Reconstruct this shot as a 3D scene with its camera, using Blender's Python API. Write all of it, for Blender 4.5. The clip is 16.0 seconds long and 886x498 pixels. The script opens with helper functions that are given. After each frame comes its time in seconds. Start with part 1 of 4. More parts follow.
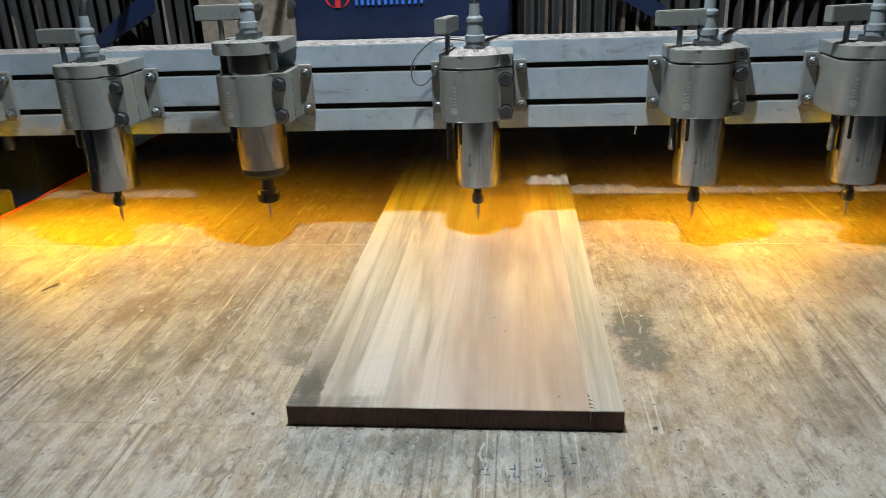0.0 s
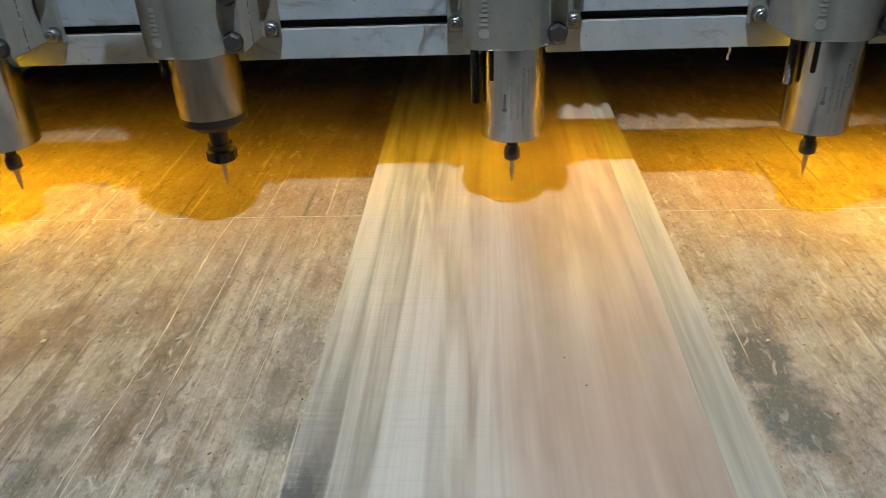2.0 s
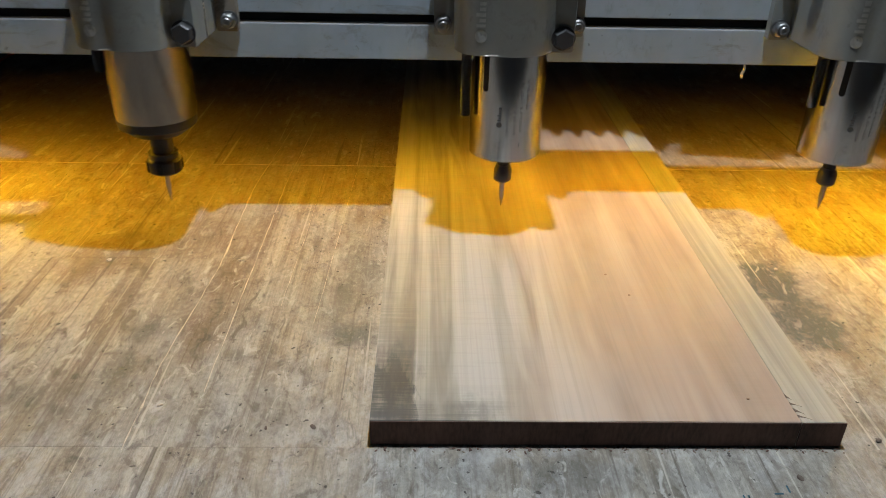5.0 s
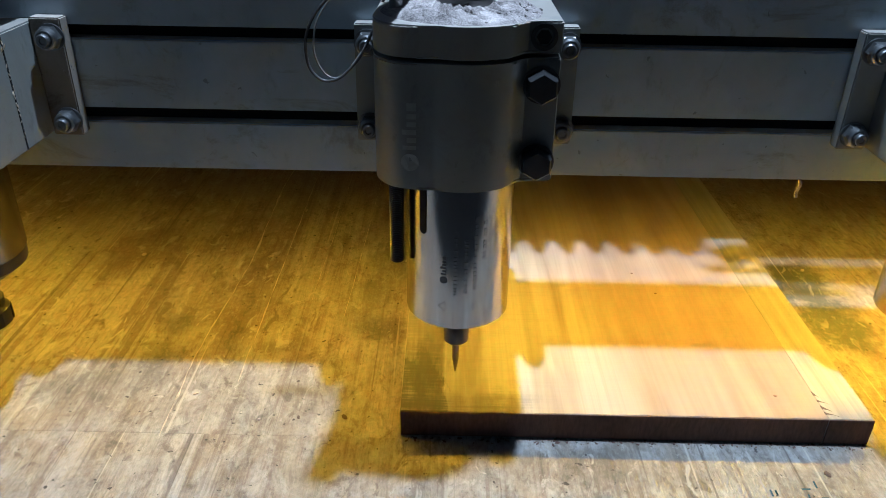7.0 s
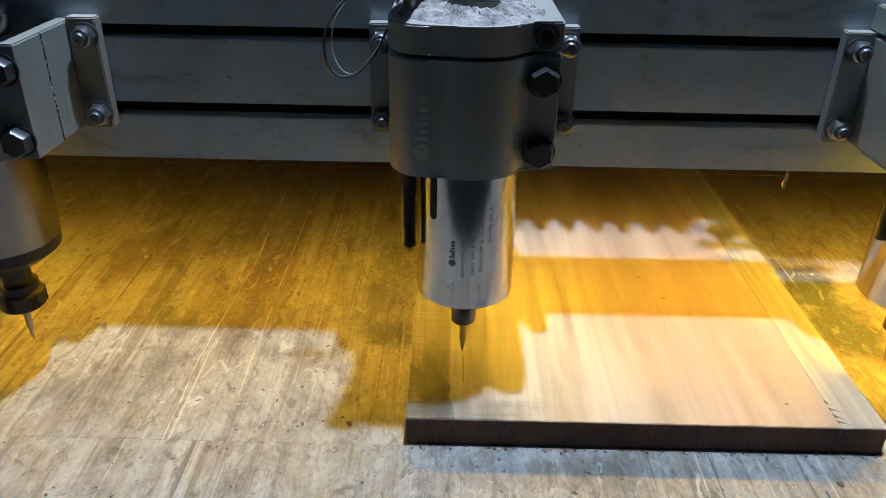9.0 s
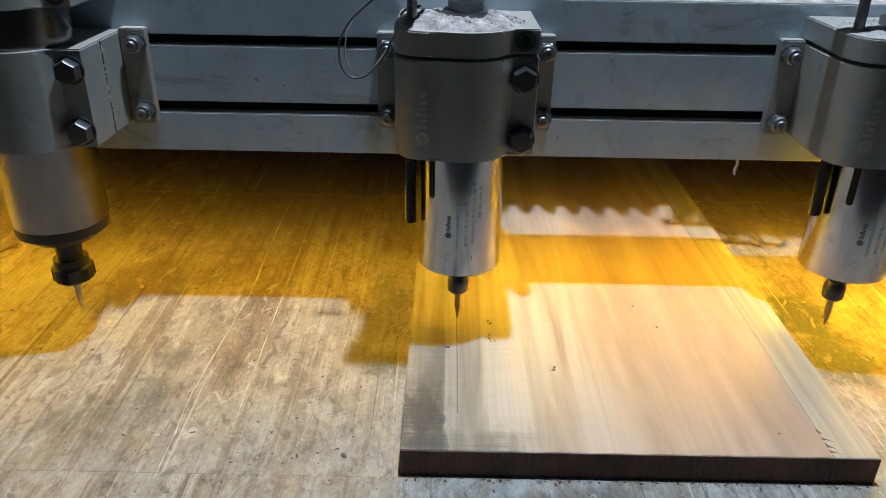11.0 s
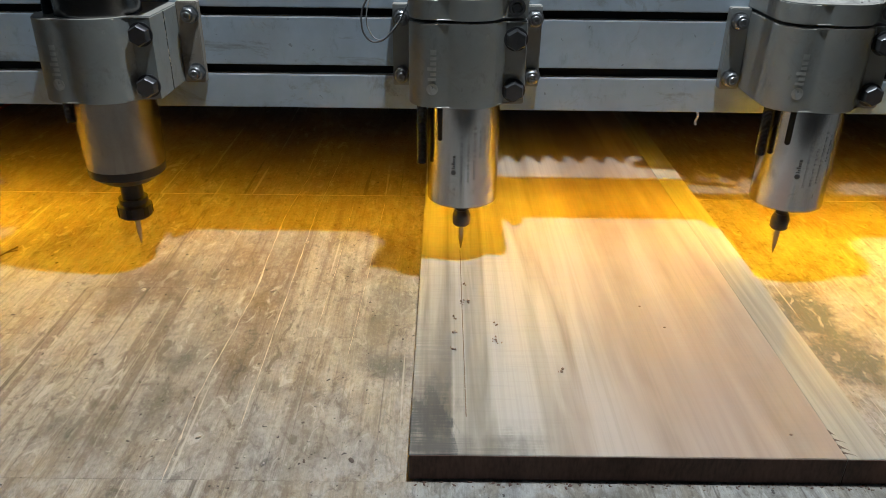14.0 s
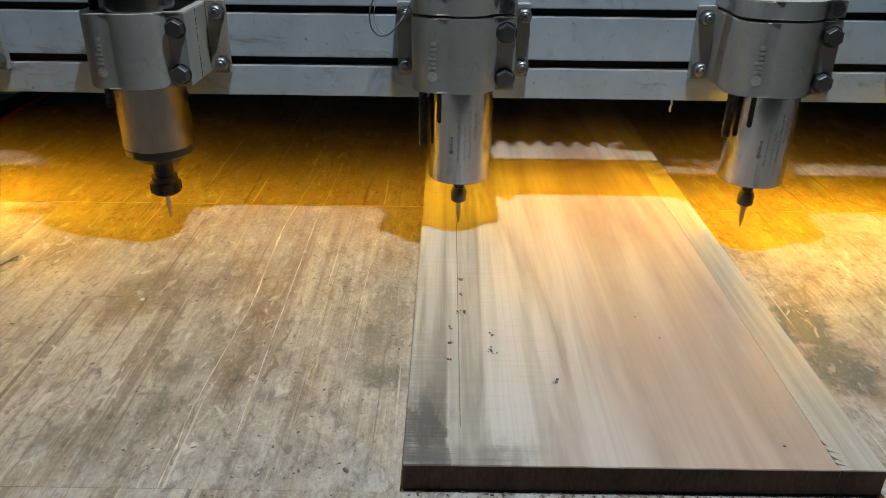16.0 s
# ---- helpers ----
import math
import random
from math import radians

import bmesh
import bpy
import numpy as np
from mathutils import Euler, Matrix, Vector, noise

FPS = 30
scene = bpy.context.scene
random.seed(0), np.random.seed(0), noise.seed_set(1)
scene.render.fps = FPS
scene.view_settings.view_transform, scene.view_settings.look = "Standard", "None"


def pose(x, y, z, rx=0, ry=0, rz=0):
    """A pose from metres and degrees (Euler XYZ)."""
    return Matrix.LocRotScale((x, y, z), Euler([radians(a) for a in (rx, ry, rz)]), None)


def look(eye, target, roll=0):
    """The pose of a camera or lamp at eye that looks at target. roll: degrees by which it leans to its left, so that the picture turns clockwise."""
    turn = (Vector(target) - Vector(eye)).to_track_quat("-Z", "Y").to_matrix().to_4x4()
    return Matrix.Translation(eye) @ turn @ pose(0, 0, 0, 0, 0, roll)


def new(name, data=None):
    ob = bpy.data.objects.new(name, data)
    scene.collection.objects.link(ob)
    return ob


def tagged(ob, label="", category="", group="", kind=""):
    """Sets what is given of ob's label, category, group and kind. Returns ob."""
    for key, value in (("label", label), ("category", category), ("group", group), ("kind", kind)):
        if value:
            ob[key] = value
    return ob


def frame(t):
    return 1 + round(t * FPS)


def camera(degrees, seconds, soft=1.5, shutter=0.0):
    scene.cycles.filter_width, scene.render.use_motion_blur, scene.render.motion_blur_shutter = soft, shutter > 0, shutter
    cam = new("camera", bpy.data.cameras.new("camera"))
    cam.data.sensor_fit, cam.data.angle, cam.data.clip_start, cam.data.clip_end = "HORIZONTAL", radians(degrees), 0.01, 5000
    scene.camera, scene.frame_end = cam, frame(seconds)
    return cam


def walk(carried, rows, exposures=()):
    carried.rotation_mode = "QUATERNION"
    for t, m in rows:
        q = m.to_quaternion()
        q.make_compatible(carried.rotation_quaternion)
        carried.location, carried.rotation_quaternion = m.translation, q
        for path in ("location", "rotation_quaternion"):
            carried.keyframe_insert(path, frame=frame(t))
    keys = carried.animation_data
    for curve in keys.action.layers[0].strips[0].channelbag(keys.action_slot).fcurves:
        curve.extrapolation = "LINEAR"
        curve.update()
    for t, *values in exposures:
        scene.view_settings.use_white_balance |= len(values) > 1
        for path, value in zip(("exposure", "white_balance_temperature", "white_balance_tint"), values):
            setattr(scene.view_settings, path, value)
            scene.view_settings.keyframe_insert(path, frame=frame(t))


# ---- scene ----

from math import cos, pi, sin

# ---------------------------------------------------------------- camera
cam = camera(60.65, 16.0, soft=0.45, shutter=0.4)


def eye(x, y, z, yaw, pitch, roll):
    return pose(x, y, z, 0, 0, yaw) @ pose(0, 0, 0, 90 + pitch) @ pose(0, 0, 0, 0, 0, roll)


PATH = [
    (0.0, 0.2628, -0.7315, 0.5062, 5.69, -21.24, -2.19),
    (0.3, 0.2688, -0.6759, 0.5063, 5.23, -21.62, -2.23),
    (0.5, 0.2580, -0.5793, 0.5023, 3.29, -22.19, -1.70),
    (0.6, 0.2282, -0.5225, 0.4983, 1.19, -22.62, -1.11),
    (0.9, 0.2111, -0.4299, 0.4863, 1.51, -23.89, -1.16),
    (1.0, 0.2325, -0.4135, 0.4797, 3.40, -23.65, -1.77),
    (1.2, 0.2542, -0.3878, 0.4791, 5.68, -23.76, -2.20),
    (1.5, 0.2592, -0.3712, 0.4782, 9.08, -24.76, -2.86),
    (1.8, 0.2021, -0.3500, 0.4708, 7.62, -26.61, -3.39),
    (2.0, 0.1612, -0.3505, 0.4779, 3.62, -29.55, -2.53),
    (2.1, 0.1287, -0.3687, 0.4658, 1.44, -28.97, -1.92),
    (2.4, 0.0765, -0.4082, 0.4405, -2.60, -29.05, -0.67),
    (2.5, 0.0622, -0.4198, 0.4333, -3.54, -29.48, -0.01),
    (2.7, 0.0606, -0.4380, 0.4323, -4.03, -30.17, 0.77),
    (3.0, 0.0585, -0.4605, 0.4326, -3.18, -30.57, 0.81),
    (3.2, 0.0512, -0.4671, 0.4277, -2.93, -30.22, 1.13),
    (5.5, 0.0429, -0.4632, 0.4379, -1.15, -28.72, 1.10),
    (5.8, 0.0415, -0.4642, 0.4363, -0.83, -29.13, 1.02),
    (6.0, 0.0410, -0.4699, 0.4366, -0.35, -28.76, 0.92),
    (6.3, 0.0388, -0.4784, 0.4386, -0.78, -28.34, 1.53),
    (6.5, 0.0375, -0.4832, 0.4395, -0.54, -28.09, 1.37),
    (7.0, 0.0347, -0.4791, 0.4341, 0.26, -28.30, 1.00),
    (7.5, 0.0341, -0.4770, 0.4313, 0.30, -28.93, 0.99),
    (8.0, 0.0339, -0.4773, 0.4330, 0.05, -28.65, 1.03),
    (8.5, 0.0305, -0.4703, 0.4318, 0.15, -28.64, 1.25),
    (9.0, 0.0310, -0.4685, 0.4336, 0.45, -28.38, 1.05),
    (11.5, 0.0319, -0.4701, 0.4431, -0.22, -26.35, 1.10),
    (12.0, 0.0302, -0.4700, 0.4428, -0.56, -26.23, 1.26),
    (12.5, 0.0287, -0.4691, 0.4412, -0.04, -26.61, 0.91),
    (13.0, 0.0251, -0.4643, 0.4405, 0.34, -27.10, 0.84),
    (13.5, 0.0253, -0.4649, 0.4407, 0.15, -27.18, 0.74),
    (14.0, 0.0236, -0.4621, 0.4421, -0.16, -26.79, 0.75),
    (14.5, 0.0250, -0.4605, 0.4438, 0.17, -26.39, 0.49),
    (15.0, 0.0230, -0.4649, 0.4449, 0.18, -26.30, 0.94),
    (15.5, 0.0268, -0.4648, 0.4460, 0.15, -26.20, 0.98),
    (16.0, 0.0309, -0.4651, 0.4453, 0.12, -26.11, 0.73),
]
walk(cam, [(r[0], eye(*r[1:])) for r in PATH],
     [(0.0, -0.07, 5900, 1), (0.5, -0.13, 5900, 1), (1.0, -0.29, 5900, 1), (1.5, -0.32, 5850, 1), (2.4, -0.55, 5650, -1), (3.2, -0.57, 5550, -2), (5.5, -0.48, 5850, 5), (6.5, -0.36, 4700, 4), (9.0, -0.38, 4780, 3), (12.0, -0.42, 5450, 2), (14.5, -0.45, 5750, 3), (16.0, -0.46, 5750, 3)])

# ---------------------------------------------------------------- light
world = bpy.data.worlds.new("workshop_air")
scene.world = world
world.use_nodes = True
world.node_tree.nodes["Background"].inputs[0].default_value = (0.5, 0.6, 0.75, 1)
world.node_tree.nodes["Background"].inputs[1].default_value = 0.04


def area_lamp(name, at, target, size, watts, colour):
    data = bpy.data.lights.new(name, "AREA")
    data.shape, data.size, data.energy, data.color = "DISK", size, watts, colour
    ob = new(name, data)
    ob.matrix_world = look(at, target)
    return ob


area_lamp("high_bay_light", (0.17, 0.18, 1.74), (0.17, 0.18, 0), 0.06, 41, (0.98, 0.98, 0.98))
# Added cool fill from the left rear; brightens the beam front, source assumed.
area_lamp("rear_fill_light", (-2.6, -1.6, 1.8), (-0.2, 0.3, 0.3), 0.5, 2.6, (0.58, 0.78, 1.0))

# ---------------------------------------------------------------- material tools


class Nodes:
    """A short hand for node trees."""

    def __init__(self, name):
        self.mat = bpy.data.materials.new(name)
        self.mat.use_nodes = True
        self.tree = self.mat.node_tree
        self.bsdf = self.tree.nodes["Principled BSDF"]

    def add(self, kind, **inputs):
        node = self.tree.nodes.new(kind)
        for key, value in inputs.items():
            self.put(node, key.replace("_", " "), value)
        return node

    def put(self, node, key, value):
        socket = node.inputs[int(key)] if key.isdigit() else node.inputs[key]
        if isinstance(value, bpy.types.NodeSocket):
            self.tree.links.new(value, socket)
        else:
            socket.default_value = value

    def shade(self, **inputs):
        for key, value in inputs.items():
            self.put(self.bsdf, key.replace("_", " "), value)

    def math(self, op, a, b=0.0, clamp=False):
        node = self.tree.nodes.new("ShaderNodeMath")
        node.operation, node.use_clamp = op, clamp
        self.put(node, "0", a), self.put(node, "1", b)
        return node.outputs[0]

    def mix(self, f, a, b, blend="MIX"):
        node = self.tree.nodes.new("ShaderNodeMix")
        node.data_type, node.blend_type = "RGBA", blend
        for i, v in ((0, f), (6, a), (7, b)):
            if isinstance(v, bpy.types.NodeSocket):
                self.tree.links.new(v, node.inputs[i])
            else:
                node.inputs[i].default_value = (*v, 1) if isinstance(v, tuple) and len(v) == 3 else v
        return node.outputs[2]

    def ramp(self, f, stops):
        node = self.tree.nodes.new("ShaderNodeValToRGB")
        ramp = node.color_ramp
        while len(ramp.elements) < len(stops):
            ramp.elements.new(0.5)
        for e, (p, c) in zip(ramp.elements, stops):
            e.position, e.color = p, (*c, 1) if isinstance(c, tuple) else (c, c, c, 1)
        self.tree.links.new(f, node.inputs[0])
        return node.outputs[0]

    def noise(self, vector, scale, detail=4.0, rough=0.55, warp=0.0):
        node = self.add("ShaderNodeTexNoise", Vector=vector, Scale=scale, Detail=detail, Roughness=rough, Distortion=warp)
        return node.outputs[0]

    def place(self, scale=(1, 1, 1), shift=None, own=False):
        """Metres in the room, or in the object's own space."""
        if own:
            out = self.tree.nodes.new("ShaderNodeTexCoord").outputs["Object"]
        else:
            out = self.tree.nodes.new("ShaderNodeNewGeometry").outputs["Position"]
        if shift is not None:
            node = self.tree.nodes.new("ShaderNodeVectorMath")
            self.tree.links.new(out, node.inputs[0]), self.tree.links.new(shift, node.inputs[1])
            out = node.outputs[0]
        return self.add("ShaderNodeMapping", Vector=out, Scale=scale).outputs[0]

    def rand(self):
        return self.tree.nodes.new("ShaderNodeObjectInfo").outputs["Random"]

    def bump(self, height, strength, distance=0.001):
        node = self.add("ShaderNodeBump", Height=height, Strength=strength, Distance=distance)
        self.put(self.bsdf, "Normal", node.outputs[0])

    def blot(self, at, size, wobble, edge=0.25):
        """A mask of 1 inside an uneven oval on the plane."""
        x, y = at
        pos = self.tree.nodes.new("ShaderNodeNewGeometry").outputs["Position"]
        node = self.add("ShaderNodeMapping", Vector=pos, Location=(-x / size[0], -y / size[1], 0), Scale=(1 / size[0], 1 / size[1], 0))
        ln = self.tree.nodes.new("ShaderNodeVectorMath")
        ln.operation = "LENGTH"
        self.tree.links.new(node.outputs[0], ln.inputs[0])
        d = self.math("ADD", ln.outputs["Value"], wobble)
        r = self.tree.nodes.new("ShaderNodeMapRange")
        self.put(r, "0", d)
        for i, v in ((1, 1 + edge), (2, 1 - edge), (3, 0.0), (4, 1.0)):
            r.inputs[i].default_value = v
        return r.outputs[0]


def plain(name, colour, rough=0.5, metal=0.0, grain=0.12, scale=40.0, stretch=(1, 1, 1), own=True, bump=0.15):
    """A surface with two scales of uneven tone, gloss and relief."""
    n = Nodes(name)
    p = n.place(stretch, own=own)
    fine, broad = n.noise(p, scale * 6, 3), n.noise(p, scale * 0.5, 4, 0.6)
    tone = n.math("ADD", n.math("MULTIPLY", fine, 0.4), n.math("MULTIPLY", broad, 0.6))
    dark = tuple(c * (1 - grain * 2) for c in colour)
    light = tuple(min(1, c * (1 + grain * 2)) for c in colour)
    n.shade(Base_Color=n.ramp(tone, ((0.3, dark), (0.7, light))), Metallic=metal)
    n.shade(Roughness=n.math("ADD", n.math("MULTIPLY", broad, 0.25), rough - 0.12))
    n.bump(fine, bump, 0.0006)
    return n.mat


def glow(name, colour, strength):
    n = Nodes(name)
    n.shade(Base_Color=(*colour, 1), Emission_Color=(*colour, 1), Emission_Strength=strength)
    return n.mat


def table_wood():
    n = Nodes("worn_table_wood")
    shift = n.add("ShaderNodeCombineXYZ", X=n.math("MULTIPLY", n.rand(), 3.0), Y=n.math("MULTIPLY", n.rand(), 7.0)).outputs[0]
    grain = n.noise(n.place((1, 0.030, 1), shift), 190, 5, 0.7, 0.5)
    streak = n.noise(n.place((1, 0.06, 1), shift), 40, 5, 0.65, 0.8)
    room = n.place()
    cloud = n.noise(room, 5.5, 6, 0.66, 0.3)
    tan = n.noise(n.place((1, 0.5, 1)), 3.2, 4, 0.6)
    grime = n.noise(n.place((1, 0.50, 1)), 19, 8, 0.72, 0.6)
    dirt = n.noise(n.place((1, 0.6, 1)), 75, 6, 0.72, 0.8)
    speck = n.noise(room, 150, 2, 0.5)
    scuff = n.noise(n.place((1, 0.30, 1)), 85, 6, 0.75, 0.2)
    mottle = n.noise(n.place((1, 0.7, 1)), 240, 4, 0.7)
    base = n.ramp(streak, ((0.28, (0.215, 0.18, 0.14)), (0.48, (0.318, 0.285, 0.236)), (0.72, (0.42, 0.38, 0.315))))
    base = n.mix(n.math("MULTIPLY", n.ramp(grain, ((0.36, 1.0), (0.52, 0.0))), 0.55), base, (0.13, 0.105, 0.08))
    base = n.mix(n.math("MULTIPLY", n.ramp(grain, ((0.56, 0.0), (0.68, 1.0))), 0.20), base, (0.53, 0.49, 0.42))
    tint = n.ramp(n.rand(), ((0.0, (0.90, 0.88, 0.86)), (0.5, (1.0, 0.97, 0.92)), (1.0, (1.08, 1.04, 0.97))))
    base = n.mix(0.7, base, tint, "MULTIPLY")
    base = n.mix(n.math("MULTIPLY", n.ramp(tan, ((0.45, 0.0), (0.65, 1.0))), 0.28), base, (0.34, 0.265, 0.18))
    base = n.mix(n.math("MULTIPLY", n.ramp(cloud, ((0.46, 0.0), (0.60, 1.0))), 0.50), base, (0.37, 0.37, 0.345))
    base = n.mix(n.math("MULTIPLY", n.ramp(grime, ((0.53, 0.0), (0.66, 1.0))), 0.70), base, (0.085, 0.078, 0.065))
    base = n.mix(n.math("MULTIPLY", n.ramp(dirt, ((0.55, 0.0), (0.64, 1.0))), 0.60), base, (0.085, 0.07, 0.055))
    wob = n.math("MULTIPLY", n.math("SUBTRACT", n.noise(room, 30, 6, 0.7), 0.5), 2.4)
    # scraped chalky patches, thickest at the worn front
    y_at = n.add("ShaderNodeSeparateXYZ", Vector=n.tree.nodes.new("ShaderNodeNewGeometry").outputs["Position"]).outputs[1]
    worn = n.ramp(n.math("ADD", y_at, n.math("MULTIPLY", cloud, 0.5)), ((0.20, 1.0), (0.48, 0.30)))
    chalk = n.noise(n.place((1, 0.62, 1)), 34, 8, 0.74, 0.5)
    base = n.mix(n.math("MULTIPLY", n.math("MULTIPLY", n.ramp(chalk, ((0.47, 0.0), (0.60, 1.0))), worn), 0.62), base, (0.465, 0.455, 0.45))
    # bundles of dark scored grain
    score = n.noise(n.place((1, 0.016, 1), shift), 88, 4, 0.62, 0.5)
    soft = n.math("MULTIPLY", wob, 0.55)
    bundle = 0.05
    for at, size, depth in (((-0.172, 0.10), (0.022, 0.32), 0.9), ((-0.275, 0.16), (0.035, 0.22), 0.7), ((0.73, 0.10), (0.10, 0.26), 0.85), ((0.60, 0.30), (0.05, 0.16), 0.6), ((-0.36, 0.10), (0.14, 0.22), 0.6), ((-0.13, 0.06), (0.06, 0.16), 0.5), ((0.19, -0.10), (0.22, 0.085), 0.7), ((-0.50, 0.30), (0.10, 0.18), 0.5), ((-0.15, 0.40), (0.09, 0.20), 0.55)):
        bundle = n.math("MAXIMUM", bundle, n.math("MULTIPLY", n.blot(at, size, soft, 0.5), depth))
    base = n.mix(n.math("MULTIPLY", n.ramp(score, ((0.53, 0.0), (0.60, 1.0))), bundle), base, (0.135, 0.105, 0.078))
    base = n.mix(n.math("MULTIPLY", n.ramp(score, ((0.36, 1.0), (0.43, 0.0))), n.math("MULTIPLY", bundle, 0.7)), base, (0.50, 0.47, 0.42))
    # browner toward the back, with an uneven boundary
    rear_brown = n.ramp(n.math("ADD", y_at, n.math("MULTIPLY", n.math("SUBTRACT", n.noise(n.place((1, 0.4, 1)), 12, 6, 0.7, 0.5), 0.5), 0.9)), ((0.34, 0.0), (0.62, 1.0)))
    base = n.mix(n.math("MULTIPLY", rear_brown, 0.60), base, (0.235, 0.152, 0.082))
    blotch = n.noise(n.place((1, 0.6, 1)), 8.5, 6, 0.68, 0.7)
    base = n.mix(n.math("MULTIPLY", n.ramp(blotch, ((0.53, 0.0), (0.66, 1.0))), 0.50), base, (0.19, 0.165, 0.13))
    base = n.mix(n.math("MULTIPLY", n.ramp(blotch, ((0.34, 1.0), (0.45, 0.0))), 0.40), base, (0.46, 0.445, 0.41))
    grey, brown, oily = (0.075, 0.078, 0.07), (0.115, 0.075, 0.045), (0.085, 0.098, 0.10)
    for at, size, depth, tone in (((0.434, 0.258), (0.031, 0.050), 1.0, oily), ((0.442, 0.178), (0.031, 0.042), 0.95, oily), ((0.430, 0.318), (0.02, 0.03), 0.35, grey), ((-0.135, 0.118), (0.012, 0.014), 0.55, grey), ((-0.231, 0.158), (0.018, 0.020), 0.55, grey), ((-0.239, 0.102), (0.017, 0.022), 0.55, grey), ((-0.181, 0.156), (0.020, 0.035), 0.42, brown), ((-0.308, 0.346), (0.02, 0.03), 0.55, brown), ((-0.061, 0.352), (0.012, 0.03), 0.5, brown), ((-0.03, 0.16), (0.02, 0.02), 0.5, grey),
                                  ((-0.33, 0.300), (0.045, 0.050), 0.55, brown),
                                  ((-0.165, 0.300), (0.022, 0.055), 0.38, brown), ((-0.175, 0.200), (0.025, 0.09), 0.38, brown), ((-0.03, 0.270), (0.022, 0.07), 0.45, grey), ((-0.02, 0.150), (0.02, 0.022), 0.50, grey),
                                  ((-0.21, 0.36), (0.05, 0.06), 0.35, brown), ((-0.16, 0.42), (0.02, 0.05), 0.45, brown), ((-0.52, 0.42), (0.10, 0.035), 0.30, brown), ((0.62, 0.09), (0.06, 0.05), 0.25, grey),
                                  ((-0.27, 0.06), (0.05, 0.03), 0.35, grey), ((0.16, -0.035), (0.13, 0.018), 0.35, grey), ((-0.055, 0.20), (0.025, 0.05), 0.35, grey)):
        base = n.mix(n.math("MULTIPLY", n.blot(at, size, wob, 0.28 if depth > 0.61 else 0.40), depth), base, tone)
    small = n.math("MULTIPLY", wob, 0.8)
    for at, size in (((-0.1774, 0.247), (0.014, 0.022)), ((-0.194, 0.262), (0.012, 0.020)), ((-0.180, 0.340), (0.013, 0.022)), ((-0.172, 0.290), (0.010, 0.017))):
        ring = n.math("SUBTRACT", n.blot(at, size, small, 0.12), n.blot(at, (size[0] * 0.72, size[1] * 0.78), small, 0.12), True)
        base = n.mix(n.math("MULTIPLY", ring, 0.42), base, (0.10, 0.065, 0.04))
    base = n.mix(n.math("MULTIPLY", n.ramp(scuff, ((0.57, 0.0), (0.68, 1.0))), 0.42), base, (0.56, 0.53, 0.47))
    base = n.mix(n.math("MULTIPLY", n.ramp(mottle, ((0.38, 1.0), (0.50, 0.0))), 0.26), base, (0.13, 0.11, 0.085))
    base = n.mix(n.math("MULTIPLY", n.ramp(mottle, ((0.54, 0.0), (0.66, 1.0))), 0.20), base, (0.52, 0.49, 0.44))
    thread = n.noise(n.place((1, 0.012, 1), shift), 120, 2, 0.5, 0.3)
    base = n.mix(n.math("MULTIPLY", n.ramp(thread, ((0.68, 0.0), (0.71, 1.0))), 0.5), base, (0.62, 0.58, 0.50))
    base = n.mix(n.math("MULTIPLY", n.ramp(thread, ((0.28, 1.0), (0.32, 0.0))), 0.6), base, (0.07, 0.055, 0.04))
    flake = n.noise(n.place((1, 0.6, 1)), 42, 3, 0.75, 1.2)
    base = n.mix(n.math("MULTIPLY", n.ramp(flake, ((0.67, 0.0), (0.72, 1.0))), 0.50), base, (0.60, 0.57, 0.50))
    base = n.mix(n.ramp(n.math("ADD", speck, n.math("MULTIPLY", n.math("SUBTRACT", grime, 0.5), 0.25)), ((0.695, 0.0), (0.73, 0.9))), base, (0.035, 0.028, 0.022))
    # pale and dark dabs, a finger's width long, crowded near the scored grain
    dab = n.noise(n.place((1, 0.42, 1)), 62, 5, 0.66, 0.9)
    where = n.ramp(n.noise(n.place((1, 0.5, 1)), 6, 4, 0.6), ((0.40, 0.15), (0.60, 1.0)))
    base = n.mix(n.math("MULTIPLY", n.math("MULTIPLY", n.ramp(dab, ((0.56, 0.0), (0.64, 1.0))), where), 0.80), base, (0.12, 0.10, 0.075))
    base = n.mix(n.math("MULTIPLY", n.math("MULTIPLY", n.ramp(dab, ((0.35, 1.0), (0.42, 0.0))), where), 0.70), base, (0.51, 0.49, 0.455))
    # dark knots and oily spots
    spot = n.noise(n.place((1, 0.6, 1)), 50, 3, 0.6, 0.4)
    base = n.mix(n.math("MULTIPLY", n.ramp(n.math("ADD", spot, n.math("MULTIPLY", bundle, 0.05)), ((0.66, 0.0), (0.73, 1.0))), 0.50), base, (0.055, 0.048, 0.04))
    # broken short fibres
    fibre = n.noise(n.place((1, 0.30, 1), shift), 430, 3, 0.6)
    base = n.mix(n.math("MULTIPLY", n.ramp(fibre, ((0.34, 1.0), (0.45, 0.0))), 0.12), base, (0.12, 0.10, 0.08))
    base = n.mix(n.math("MULTIPLY", n.ramp(fibre, ((0.57, 0.0), (0.68, 1.0))), 0.10), base, (0.60, 0.57, 0.52))
    n.shade(Base_Color=base, Roughness=n.math("ADD", n.math("MULTIPLY", grime, 0.3), 0.33))
    n.bump(n.math("ADD", n.math("MULTIPLY", grain, 0.7), n.math("MULTIPLY", scuff, 0.7)), 0.85, 0.0020)
    return n.mat


